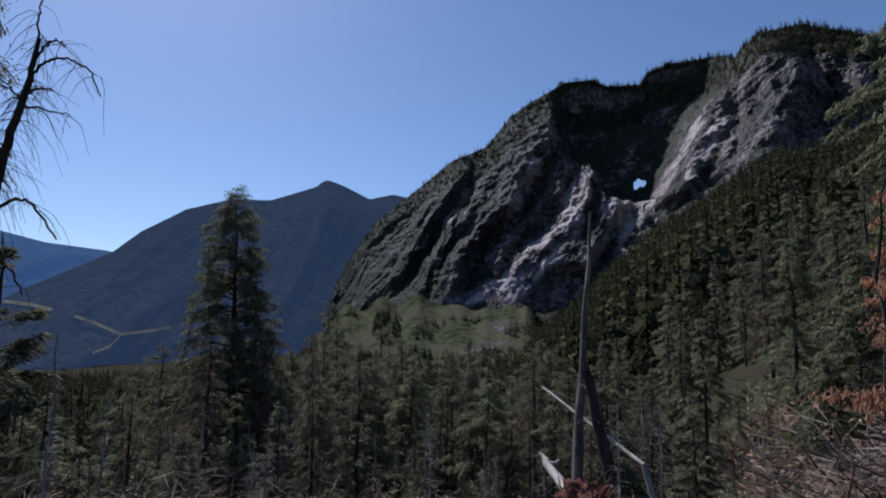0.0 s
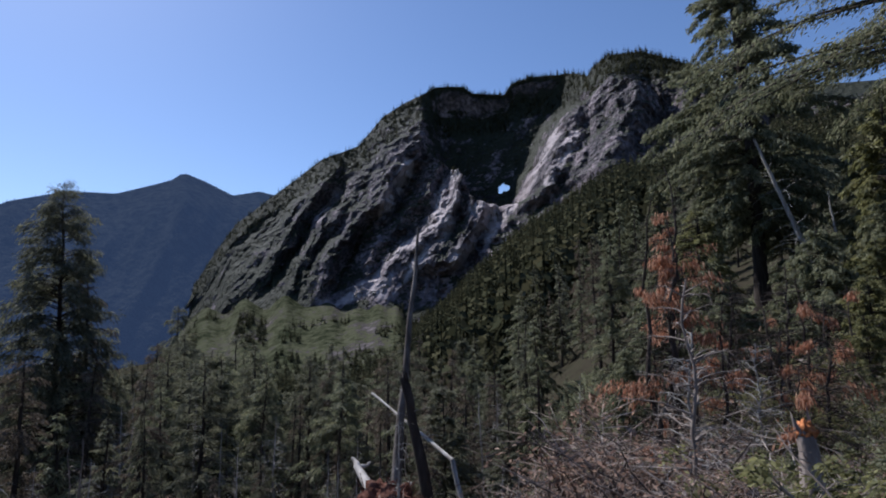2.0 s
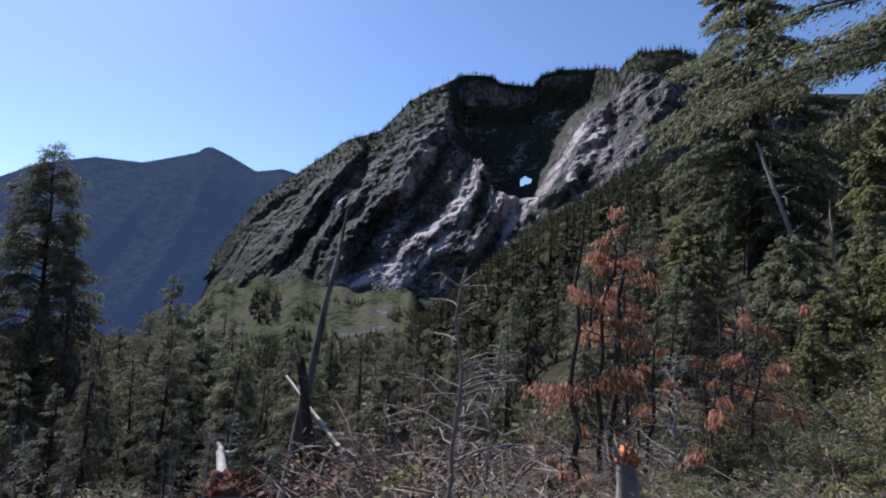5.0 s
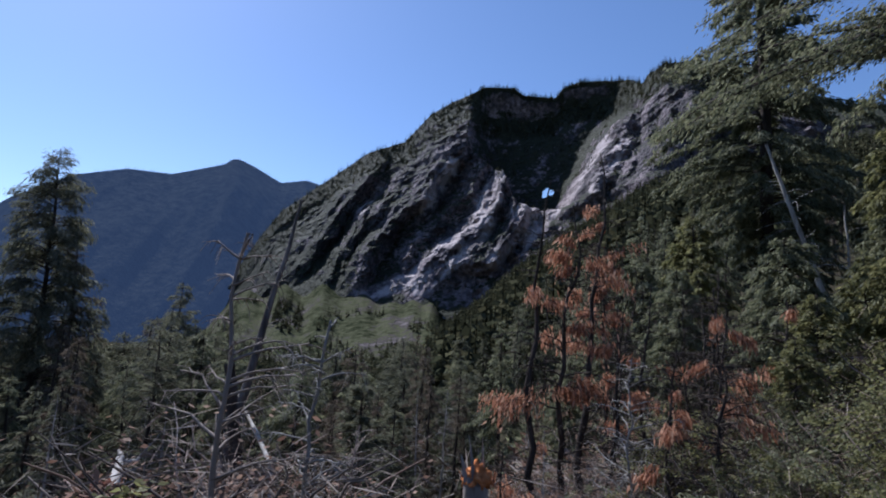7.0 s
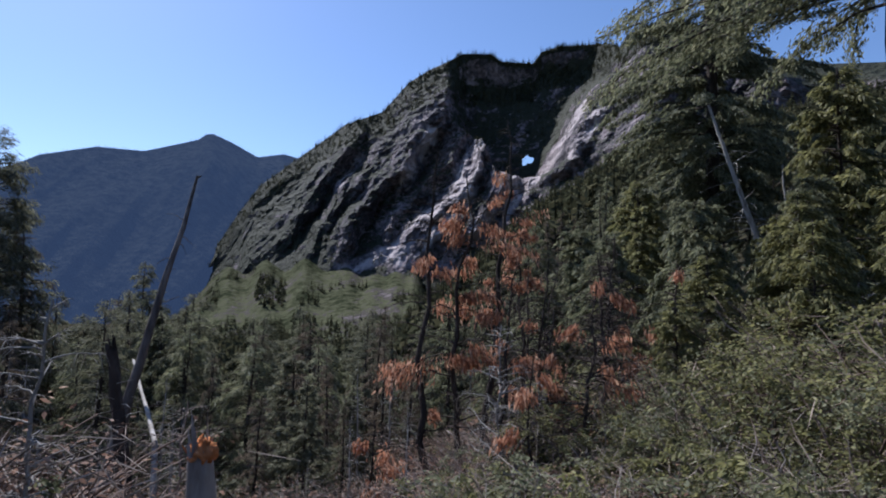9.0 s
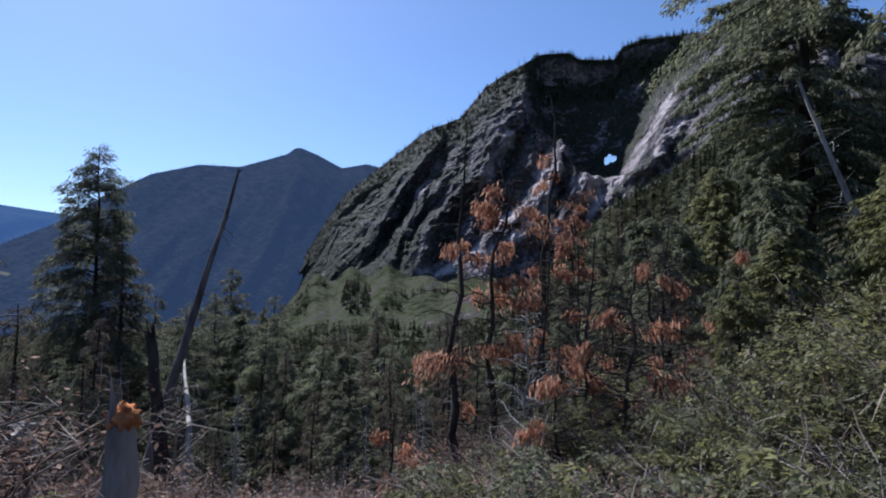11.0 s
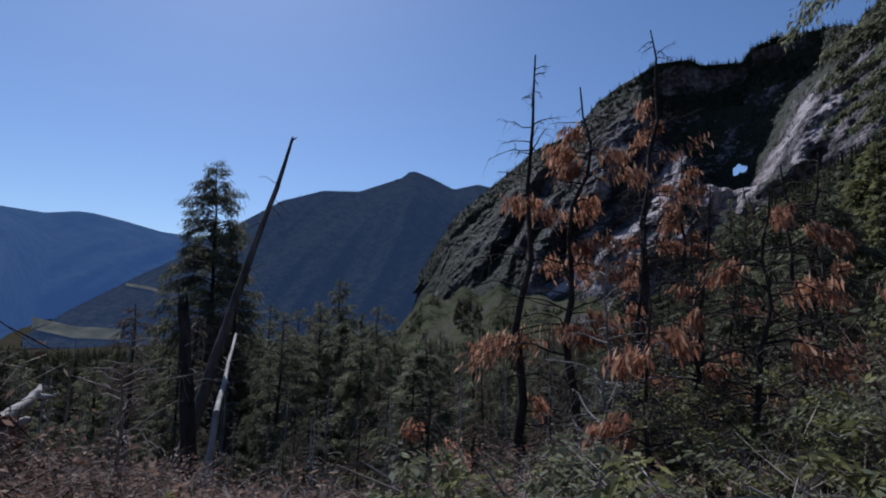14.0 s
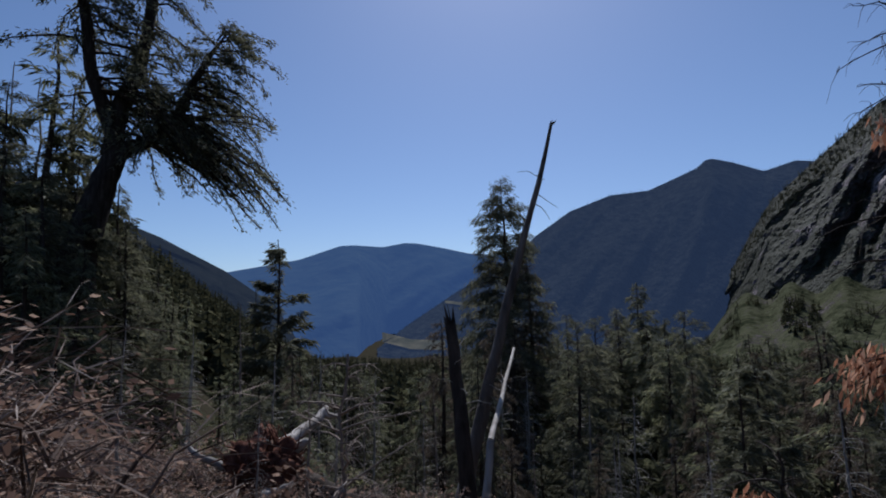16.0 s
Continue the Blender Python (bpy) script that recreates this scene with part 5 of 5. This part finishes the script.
scatter(RUST, 26, (-30, 30), (4.8, 10), 0.5, 1.0, 0.9, dry)
scatter(BARE, 56, (-55, 34), (4.4, 11), 0.6, 1.3, 0.9, dry)
scatter(GREY, 26, (-48, 26), (6.0, 14), 1.1, 2.2, 0.9, lambda x, y: near_open(x, y) and math.hypot(x - 3, y - 11) > 1.5)
scatter(GREEN, 40, (-70, -2), (9, 26), 0.8, 1.6, 0.9, near_open)
scatter(BARE, 22, (20, 62), (6, 15), 0.8, 1.5, 0.9, near_open)
for x, y, h in [(4.7, 6.3, 1.2), (5.3, 6.0, 1.1), (5.2, 7.0, 1.2), (4.7, 7.7, 1.0), (2.6, 6.6, 0.8),
                (1.5, 7.2, 1.0), (0.9, 6.4, 1.1), (5.9, 6.6, 1.0), (1.9, 6.0, 0.8), (0.2, 7.3, 1.2), (3.1, 7.6, 0.8)]:
    plant(RUST, x, y, h)


THICKET = []
for k, (mat, leaf, label) in enumerate([(M_LEAF, 0.075, "tall olive-green leafy thicket beside the trail"), (M_LEAFDARK, 0.06, "tall dark green thicket with arching stems")]):
    ob = make_tree("shrub", label, "shrub", shrub_parts(2.3, 1.25, 170 + k, 22, 4200, leaf, mat, M_BRUSH, 12, 0.6, 1.6), "green shrubs", ("stemwork", "foliage"))
    first(THICKET, ob, 2.3, *[(12.4, 6.6), (13.4, 5.6)][k], [2.2, 2.5][k])
for x, y, h in [(11.3, 4.8, 1.6), (12.6, 5.2, 2.0), (13.2, 7.4, 2.4), (11.7, 7.4, 1.8), (12.6, 8.8, 2.2), (14.2, 8.2, 2.6), (14.8, 6.6, 2.8), (10.4, 8.6, 1.5), (15.6, 9.4, 2.8), (11.2, 10.4, 1.8), (14.4, 10.4, 2.6)]:
    plant(THICKET, x, y, h)
plant(GREEN, 4.45, 2.7, 1.4, model=1)
plant(GREEN, 4.75, 3.35, 1.2, model=3)
plant(TANGLE, 4.1, 3.1, 1.1, model=0)
for x, y, h in [(5.2, 4.2, 0.85), (6.4, 5.2, 0.9), (6.9, 4.95, 0.8), (7.2, 5.5, 0.9), (5.5, 5.1, 0.9), (6.5, 5.9, 1.0), (7.7, 4.8, 0.8), (8.0, 5.3, 0.9), (8.6, 5.9, 1.0),
                (5.5, 3.6, 0.8), (6.9, 5.6, 0.75), (7.4, 6.3, 0.8), (6.4, 5.3, 0.7), (7.9, 5.7, 0.7), (6.9, 6.9, 0.85), (8.2, 6.8, 0.8), (6.0, 5.9, 0.6), (7.3, 5.1, 0.55)]:
    plant(GREEN, x, y, h)
for x, y, h in [(6.6, 6.2, 1.1), (7.2, 7.2, 1.2), (7.9, 6.4, 1.0), (6.1, 7.0, 1.2), (8.5, 7.6, 1.2), (6.7, 7.9, 1.2)]:
    plant(BARE, x, y, h, model=1)


def undergrowth(name, count, az, rad, size, mat, label, seed, lean):
    """Low tangle of fern, grass and twig too fine to count."""
    rng = np.random.default_rng(seed)
    a, r = np.radians(rng.uniform(*az, count)), rad[0] + (rad[1] - rad[0]) * rng.random(count) ** 0.75
    x, y = CX + r * np.sin(a), CY + r * np.cos(a)
    lum = bumps(x, y, 1.4, seed) + rng.normal(0, 0.4, count)
    ok = lum > -0.25
    path = np.array([row[1][:2] for row in PATH])
    ok &= np.hypot(x - 2.4, y - 8.3) > 0.9
    ok &= np.min(np.hypot(x[:, None] - path[:, 0], y[:, None] - path[:, 1]), 1) > 1.1
    x, y, r = x[ok], y[ok], r[ok]
    k = len(x)
    g = Geo()
    ln = size * rng.uniform(0.4, 1.3, k) * (0.45 + r / 22)
    d = np.column_stack([rng.normal(0, lean, (k, 2)), np.ones(k)])
    g.leaves(np.column_stack([x, y, ground_z(x, y) - 0.03]), d, ln, ln * rng.uniform(0.08, 0.3, k), rng, 0.3, 0.1)
    return tagged(new(name, g.mesh(name, mat)), label, "undergrowth", kind="stuff")


undergrowth("undergrowth", 20000, (-80, 40), (3.2, 30), 0.5, M_DRYLEAF, "dry brown ferns and grass on the slope", 301, 0.8)
undergrowth("undergrowth", 26000, (-80, 80), (3.2, 45), 0.45, M_LEAFDARK, "low dark green undergrowth on the slope", 302, 0.9)
undergrowth("undergrowth", 12000, (-60, 80), (3.0, 24), 0.6, M_TWIG, "fallen grey twigs and dead stalks", 303, 1.4)

# ---- the great old tree on the left, with spreading forks ----
TLX, TLY = -20.5, 14.5
tz = gz(TLX, TLY)
old = thing("old_conifer", "great old conifer with forked trunk and hanging limbs", "conifer", "", (TLX, TLY, tz))
rng = np.random.default_rng(200)
away = unit(np.array((TLX - 8.37, TLY - 4.57, 0.0)))
right = np.array((away[1], -away[0], 0.0))
forks = []


def stem(points, radii, name):
    p = np.array([right * a + away * c + np.array((0, 0, b)) for a, b, c in points])
    k = len(p)
    fine = np.linspace(0, k - 1, k * 4)
    p = np.column_stack([np.interp(fine, np.arange(k), p[:, i]) for i in range(3)]) + rng.normal(0, 0.03, (k * 4, 3))
    g = Geo()
    g.tubes(p[None], np.interp(fine, np.arange(k), radii)[None], 10)
    part(name, g.mesh(name, M_BARK), old)
    forks.append(p)


E0 = -0.43 - tz
stem([(-1.6, -0.5, 0), (-1.2, E0 + 3, 0), (-0.4, E0 + 6.4, 0), (0.2, E0 + 8.5, 0)], [1.0, 0.85, 0.62, 0.5], "trunk")
stem([(-0.1, E0 + 8.0, 0), (0.2, E0 + 10.5, 0), (1.0, E0 + 13, 0.3), (1.6, E0 + 18, 0.5), (2.0, E0 + 23, 0.5)], [0.5, 0.42, 0.33, 0.24, 0.08], "stem")
stem([(0.1, E0 + 9.0, 0), (-1.0, E0 + 11.5, -0.5), (-1.5, E0 + 15, -0.5), (-1.8, E0 + 21, -0.6)], [0.4, 0.3, 0.25, 0.08], "stem")
stem([(0.1, E0 + 8.0, 0), (1.6, E0 + 9.3, 0.6), (2.9, E0 + 10.6, 0.8), (3.6, E0 + 13, 0.8), (5.2, E0 + 16, 0.9)], [0.42, 0.34, 0.26, 0.2, 0.06], "stem")
lines = np.concatenate([f[4:] for f in forks[1:]])
nb = 270
pick = rng.integers(0, len(lines), nb)
bz = lines[pick] + rng.normal(0, 0.1, (nb, 3))
face = math.atan2(right[1], right[0])
baz = face + rng.normal(0, 1.25, nb)
height = (bz[:, 2] - E0 - 8) / 14
blen = (5.6 - 3.0 * np.clip(height, 0, 1)) * rng.uniform(0.35, 1.0, nb)
bp = arcs(bz, baz, blen, rng.uniform(-0.05, 0.35, nb), rng.uniform(0.3, 0.95, nb), 7, rng, 0.05)
hang = rng.normal(0, 0.25, 34) + face
b2 = arcs(np.repeat(forks[3][4:9], 7, 0)[:34], hang, rng.uniform(2.5, 6.4, 34), rng.uniform(-0.2, 0.15, 34), rng.uniform(0.3, 0.75, 34), 7, rng, 0.04)
bp, blen = np.concatenate([bp, b2]), np.concatenate([blen, np.linalg.norm(b2[:, -1] - b2[:, 0], axis=1)])
g = Geo()
g.tubes(bp, np.linspace(1, 0.3, 7)[None] * (0.02 + 0.014 * blen[:, None]), 4)
part("branchwork", g.mesh("branchwork", M_BARK), old)
idx = np.repeat(np.arange(len(bp)), 165)
c, d = along(bp, idx, 0.3 + 0.7 * rng.random(len(idx)) ** 0.7)
turn = rng.choice([-1.0, 1.0], len(idx)) * rng.uniform(0.1, 1.2, len(idx))
dd = np.column_stack([d[:, 0] * np.cos(turn) - d[:, 1] * np.sin(turn), d[:, 0] * np.sin(turn) + d[:, 1] * np.cos(turn), d[:, 2] * 0.5 + rng.uniform(-0.3, 0.25, len(idx))])
g = Geo()
ln = rng.uniform(0.12, 0.30, len(idx))
g.leaves(c + rng.normal(0, 0.14, (len(idx), 3)), dd + rng.normal(0, 0.3, dd.shape), ln, ln * 0.3, rng, 0.2, 0.5)
part("crown", g.mesh("crown", M_NEEDLE), old)
for x, y, h in [(-26, 13, 17), (-24.5, 16.5, 12), (-22.5, 18.5, 8), (-21, 20.5, 6), (-28, 10, 18), (-19.5, 17.5, 5), (-23, 12, 9), (-20, 22.5, 5.5), (-18.5, 15.5, 4), (-19, 13.2, 5), (-17.2, 13, 4.5), (-21.5, 11.5, 7), (-16.5, 15.6, 4), (-24.5, 9.5, 12), (-27, 15, 16), (-13, 9.5, 6.5), (-14.5, 11.5, 6.5), (-15, 13.2, 6), (-12.5, 12, 4.5), (-15.5, 9.5, 8), (-17, 11, 9), (-12.2, 14.2, 3.2), (-11.5, 10.2, 4.2), (-18, 9, 10)]:
    plant(SLOPE_TREES, x, y, h * 1.1, tall=0.8)
for x, y, h in [(-19.5, 12.2, 9), (-21.5, 15.8, 11), (-20.2, 13.6, 10), (-22.8, 13.6, 12), (-18.6, 11.2, 8), (-18.2, 16.2, 6.5), (-24, 11, 13)]:
    plant(CONIFERS, x, y, h, model=h % 2 if isinstance(h, int) else 1)
for x, y in ((-31, 12.6), (-29.5, 14)):
    plant(GREY, x, y, 17, model=2)
